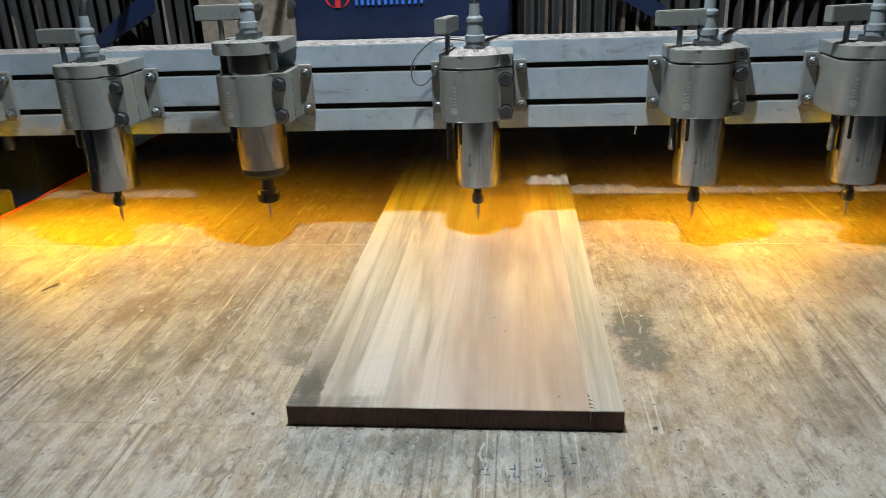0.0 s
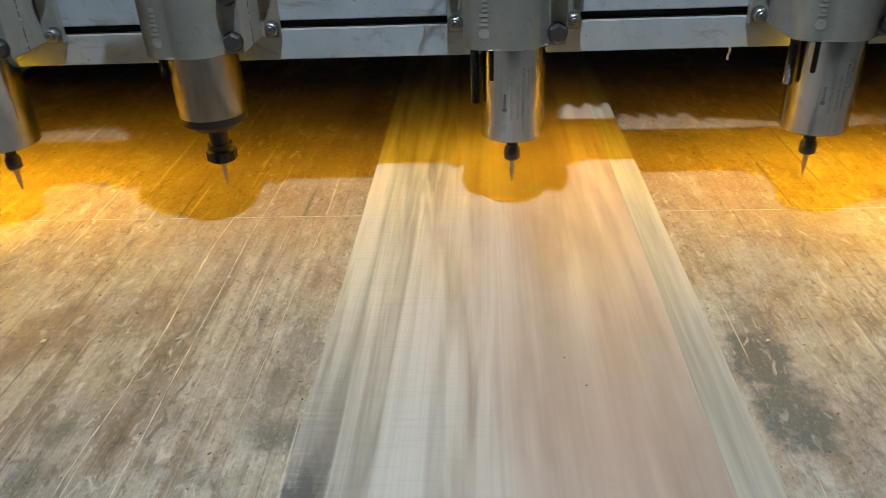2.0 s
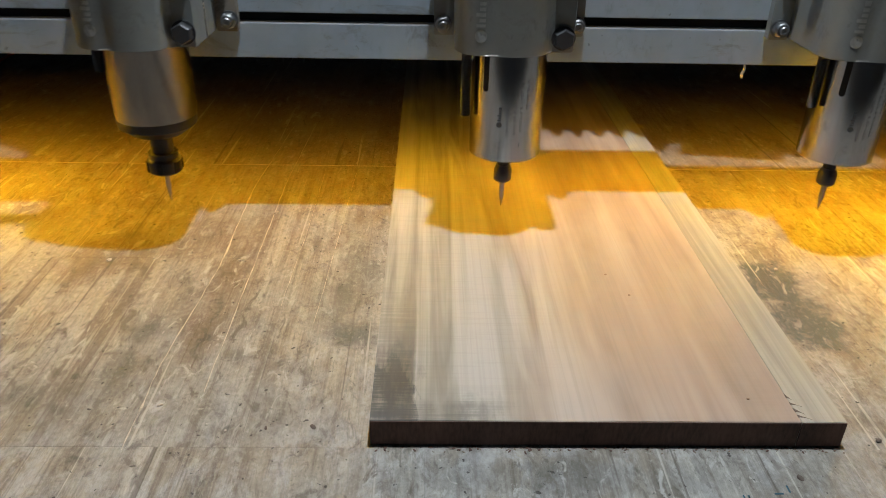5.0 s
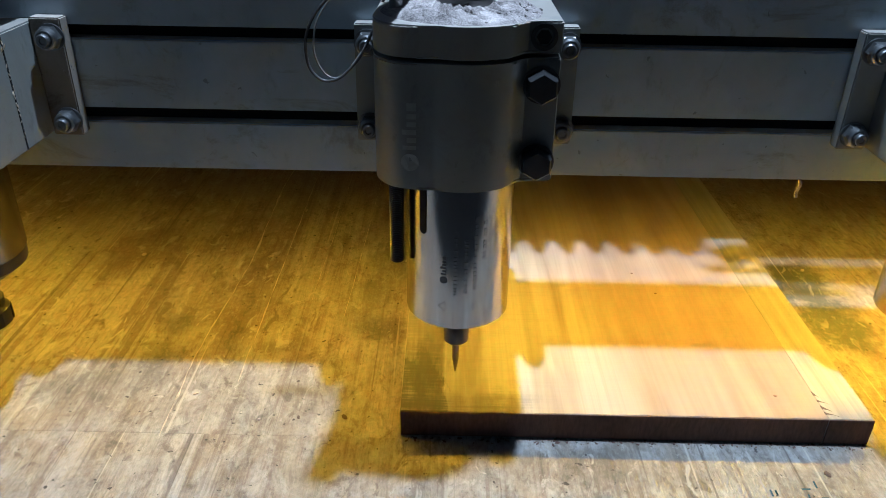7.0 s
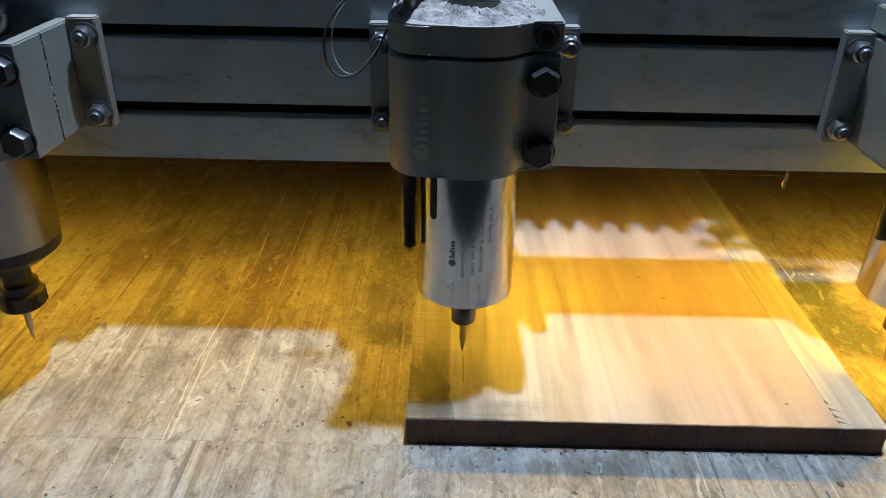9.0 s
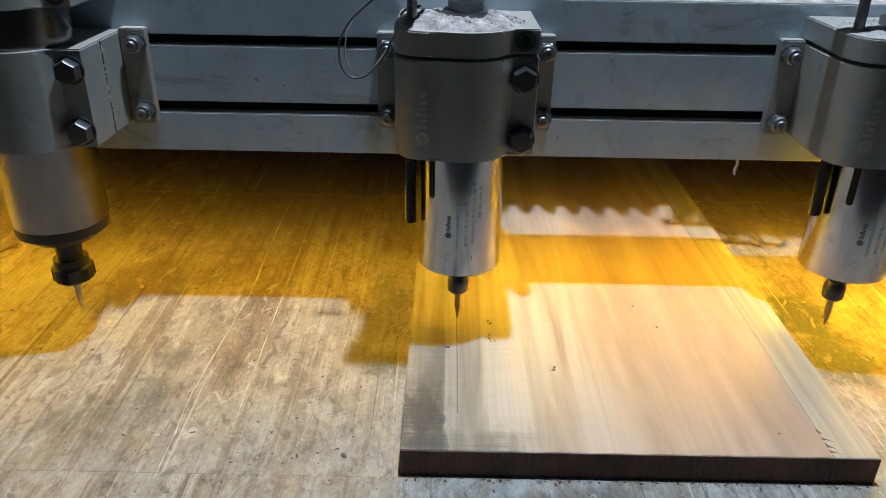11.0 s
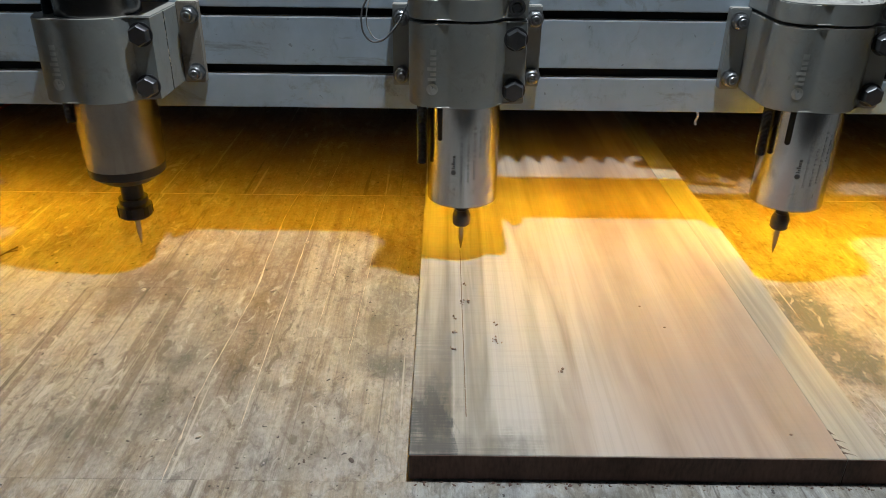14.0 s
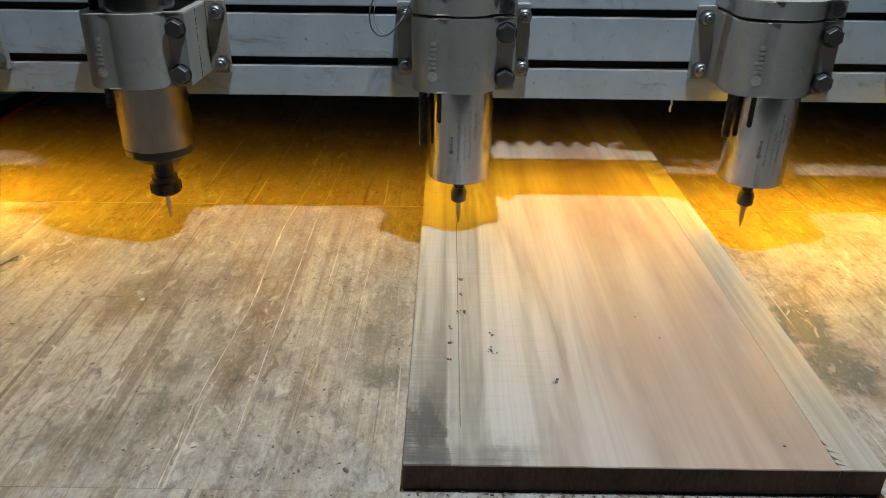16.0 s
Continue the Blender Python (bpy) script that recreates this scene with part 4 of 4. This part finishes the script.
def engraved_line():
    """The cut line, in short pieces that come up as the bit passes."""
    ob = thing("engraved_line", "fine dark line cut into the board", "cut line")
    for k in range(22):
        bm = bmesh.new()
        lathe(bm, ((0, 0), (0.00045, 0.001), (0.00045, 0.0190), (0, 0.0200)), 8, (0, 0, 0), "-y")
        bmesh.ops.transform(bm, matrix=Matrix.Diagonal((1, -1, 0.22, 1)), verts=bm.verts)
        piece = part("cut_piece", bm, M_CUT, ob)
        y = 0.047 + 0.0196 * k
        groove.append((piece, y, 8.05 + (y + 0.0196 - 0.047) / 0.0545))


engraved_line()


def chips():
    for x, y, r, mat, label in ((-0.121, 0.015, 0.0020, M_DUST, "white wood chip on the table"), (-0.049, 0.0205, 0.0028, M_TORN, "dark wood chip on the table"), (-0.088, 0.019, 0.0018, M_TORN, "small dark chip on the table"),
                                (0.450, 0.291, 0.0030, M_SPLIT, "pale flake on the table"), (-0.184, 0.047, 0.0024, M_SPLIT, "pale flake on the table"), (-0.171, 0.300, 0.0034, M_SPLIT, "pale flake on the table"), (-0.320, 0.298, 0.0035, M_SPLIT, "pale flake on the table"), (-0.152, 0.425, 0.0036, M_SPLIT, "pale flake on the table"),
                                (0.422, 0.007, 0.0030, M_TORN, "dark knot chip on the table"), (0.338, -0.035, 0.0029, M_TORN, "dark knot chip on the table"), (0.447, 0.004, 0.0022, M_TORN, "small dark chip on the table")):
        bm = bmesh.new()
        bmesh.ops.create_icosphere(bm, subdivisions=1, radius=r, matrix=pose(x, y, 0.0006, 20, 10, x * 900) @ Matrix.Diagonal((1.3, 0.75, 0.5, 1)))
        tagged(part("wood_chip", bm, mat), label, "wood chip", "loose chips")


def twig():
    ob = thing("wood_splinter", "thin dark wood splinter lying on the table", "splinter")
    tube("stem", [(-0.530, 0.370, 0.0012), (-0.5235, 0.386, 0.0020), (-0.5184, 0.4027, 0.0012)], 0.0010, M_TORN, ob)
    tube("twig", [(-0.5235, 0.386, 0.0018), (-0.514, 0.3935, 0.0012)], 0.0007, M_TORN, ob)


twig()


def cracks():
    """Long pale splits in the table top."""
    rnd = random.Random(31)
    for pts, w in ((((-0.180, 0.760), (-0.1967, 0.506), (-0.1913, 0.287), (-0.2015, 0.1055), (-0.1976, -0.015)), 0.0013), (((-0.146, 0.760), (-0.1546, 0.521), (-0.1525, 0.262), (-0.1515, 0.050)), 0.0010),
                   (((-0.105, 0.560), (-0.104, 0.400), (-0.108, 0.190)), 0.0007), (((-0.060, 0.56), (-0.064, 0.35), (-0.070, 0.16)), 0.0006)):
        bm = bmesh.new()
        rows = []
        for (xa, ya), (xb, yb) in zip(pts, pts[1:]):
            for q in range(14):
                f = q / 14
                x, y = xa + (xb - xa) * f + rnd.uniform(-0.0006, 0.0006), ya + (yb - ya) * f
                h = 1.35 * w * rnd.uniform(0.08, 1.0) * (0.35 + 0.65 * abs(noise.noise((x * 60, y * 14, 5))) * 2.2)
                rows.append([bm.verts.new(p) for p in ((x - h, y, -0.0002), (x - h * 0.4, y, 0.00035), (x + h * 0.5, y, 0.0003), (x + h, y, -0.0002))])
        for k, (a, b) in enumerate(zip(rows, rows[1:])):
            for q in range(3):
                bm.faces.new((a[q], a[q + 1], b[q + 1], b[q]))
        tagged(part("table_split", bm, M_SPLIT), "pale raised splinter line along the table grain", "wood split", "table splits")


def ink_marks():
    """Faded handwriting at the table's front, as bars."""
    bm = bmesh.new()
    rnd = random.Random(3)
    for x, y in ((0.23, -0.075), (0.26, -0.078), (0.285, -0.066), (0.318, -0.072), (0.318, -0.058), (0.293, -0.082)):
        for q in range(5):
            dx, dy = rnd.uniform(-0.007, 0.007), rnd.uniform(-0.009, 0.009)
            wide = rnd.random() < 0.5
            box(bm, x + dx, x + dx + (rnd.uniform(0.003, 0.007) if wide else 0.0013), y + dy, y + dy + (0.0014 if wide else rnd.uniform(0.003, 0.007)), -0.0002, 0.00025)
    tagged(part("ink_marks", bm, M_INK), "faded blue ink marks on the table", "marks")


def foot_crumbs():
    """Splinters and dust caught along the foot of the board's end."""
    rnd = random.Random(41)
    for name, mat, count, label, low, high in (("dust_crumbs", M_CUT, 90, "wood crumbs along the foot of the board", 0.0003, 0.0008), ("dark_splinters", M_END, 70, "dark splinters along the foot of the board", 0.0004, 0.0012)):
        bm = bmesh.new()
        for _ in range(count):
            size = rnd.uniform(low, high)
            turn = pose(rnd.uniform(0.0, 0.388), -0.0015 - abs(rnd.gauss(0, 0.0028)), size * 0.35, 0, 0, rnd.uniform(0, 180)) @ Matrix.Diagonal((rnd.uniform(1, 2.4), 1, 0.6, 1))
            bmesh.ops.create_icosphere(bm, subdivisions=1, radius=size, matrix=turn)
        tagged(part(name, bm, mat), label, "wood chips", kind="stuff")


crumbs()
chips()
foot_crumbs()
cracks()
ink_marks()


# ---------------------------------------------------------------- the table, stave by stave
def table():
    ob = thing("machine_table", "wide worn wooden machine table of grimy laminated staves, an orange-red edge", "table")
    part("bed", box(bmesh.new(), -0.853, 1.65, -0.228, 1.95, -0.12, -0.0155), M_DARK, ob, "dark steel bed under the staves")
    part("edge_strip", box(bmesh.new(), -0.864, -0.8545, -0.23, 1.95, -0.03, 0.003, 0.001), M_RED, ob, "orange-red painted edge")
    part("seam_filler", box(bmesh.new(), -0.852, 1.64, 0.5872, 0.5884, -0.002, 0.0003), M_SPLIT, ob, "pale filler line across the staves")
    for x in (-0.80, 1.52):
        for y in (-0.2, 1.8):
            part("leg", box(bmesh.new(), x, x + 0.1, y, y + 0.1, -0.80, -0.12, 0.004), M_DARK, ob)
    rnd = random.Random(11)
    meshes = {}
    x = -0.854
    while x < 1.64:
        w = min(rnd.choice((0.086, 0.104, 0.122, 0.146)), 1.65 - x)
        cuts = [-0.23, -0.003, 0.588, 1.235, 1.95]
        if rnd.random() < 0.6:
            cuts.append(rnd.choice((0.205, 0.264, 0.305)))
        if rnd.random() < 0.5:
            cuts.append(rnd.choice((0.86, 1.52)))
        cuts.sort()
        for y0, y1 in zip(cuts, cuts[1:]):
            l = y1 - y0
            key = (round(w, 4), round(l, 4))
            if key not in meshes:
                bm = box(bmesh.new(), 0.00003, w - 0.00003, 0.00004, l - 0.00004, -0.015, 0.0)
                bmesh.ops.bevel(bm, geom=[e for e in bm.edges if all(v.co.z > -0.001 for v in e.verts)], offset=0.00014, segments=1, affect="EDGES")
                me = bpy.data.meshes.new("stave")
                bm.to_mesh(me)
                bm.free()
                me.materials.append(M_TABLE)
                meshes[key] = me
            st = new("stave", meshes[key])
            st.parent = ob
            st.location = (x, y0, rnd.uniform(-0.00010, 0.0))
        x += w


table()


# ---------------------------------------------------------------- what moves
GANTRY = [(0.0, 0, 0, 0), (2.0, 0, 0, 0), (3.9, 0, 0, 0), (4.05, -0.001, -0.004, 0), (4.2, -0.008, -0.030, 0), (4.5, -0.030, -0.106, 0), (5.0, -0.067, -0.235, 0), (5.5, -0.104, -0.365, 0),
          (5.8, -0.126, -0.441, -0.002), (6.0, -0.141, -0.494, -0.003), (6.15, -0.149, -0.525, -0.004), (6.3, -0.154, -0.541, -0.005), (6.5, -0.1545, -0.5445, -0.008), (7.0, -0.1545, -0.545, -0.015),
          (7.5, -0.1545, -0.545, -0.021), (7.8, -0.154, -0.545, -0.0242), (8.0, -0.154, -0.545, -0.0245), (8.1, -0.154, -0.5425, -0.0245), (8.5, -0.154, -0.521, -0.0245), (9.0, -0.1535, -0.494, -0.0245),
          (10.0, -0.153, -0.4395, -0.0245), (11.5, -0.152, -0.357, -0.0245), (12.5, -0.152, -0.303, -0.0245), (13.5, -0.1515, -0.2485, -0.0245), (14.5, -0.1515, -0.194, -0.0247), (15.5, -0.1505, -0.140, -0.0247), (16.0, -0.150, -0.113, -0.0247)]


def ride(t):
    for a, b in zip(GANTRY, GANTRY[1:]):
        if a[0] <= t <= b[0]:
            f = (t - a[0]) / (b[0] - a[0])
            return [p + (q - p) * f for p, q in zip(a[1:], b[1:])]


def motions():
    for ob, plunges in riders:
        at = ob.location.copy()
        walk(ob, [(t, pose(at.x + dx, at.y + dy, at.z + (dz if plunges else 0))) for t, dx, dy, dz in GANTRY])
    for k, (ob, x, y, t) in enumerate(fallers):
        at = (0.170 + 0.007 * k, 0.560, 0.3475)
        times = [g[0] for g in GANTRY if g[0] < t - 0.2] + [t - 0.1]
        rows = [(u, pose(at[0] + ride(u)[0], at[1] + ride(u)[1], at[2] + ride(u)[2])) for u in times]
        edge = rows[-1][1].translation
        rows += [(t, pose((edge.x + x) / 2, (edge.y * 0.6 + y * 0.4), edge.z - 0.03)), (t + 0.25, pose(x, y, BOARD_H)), (t + 0.35, pose(x, y, BOARD_H)), (16.0, pose(x, y, BOARD_H))]
        walk(ob, rows)
    for ob, y, t in groove:
        low, high = pose(0.0465, y, BOARD_H - 0.0012), pose(0.0465, y, BOARD_H + 0.00002)
        walk(ob, [(0.0, low), (t - 0.2, low), (min(t, 15.9), high), (16.0, high)])


motions()
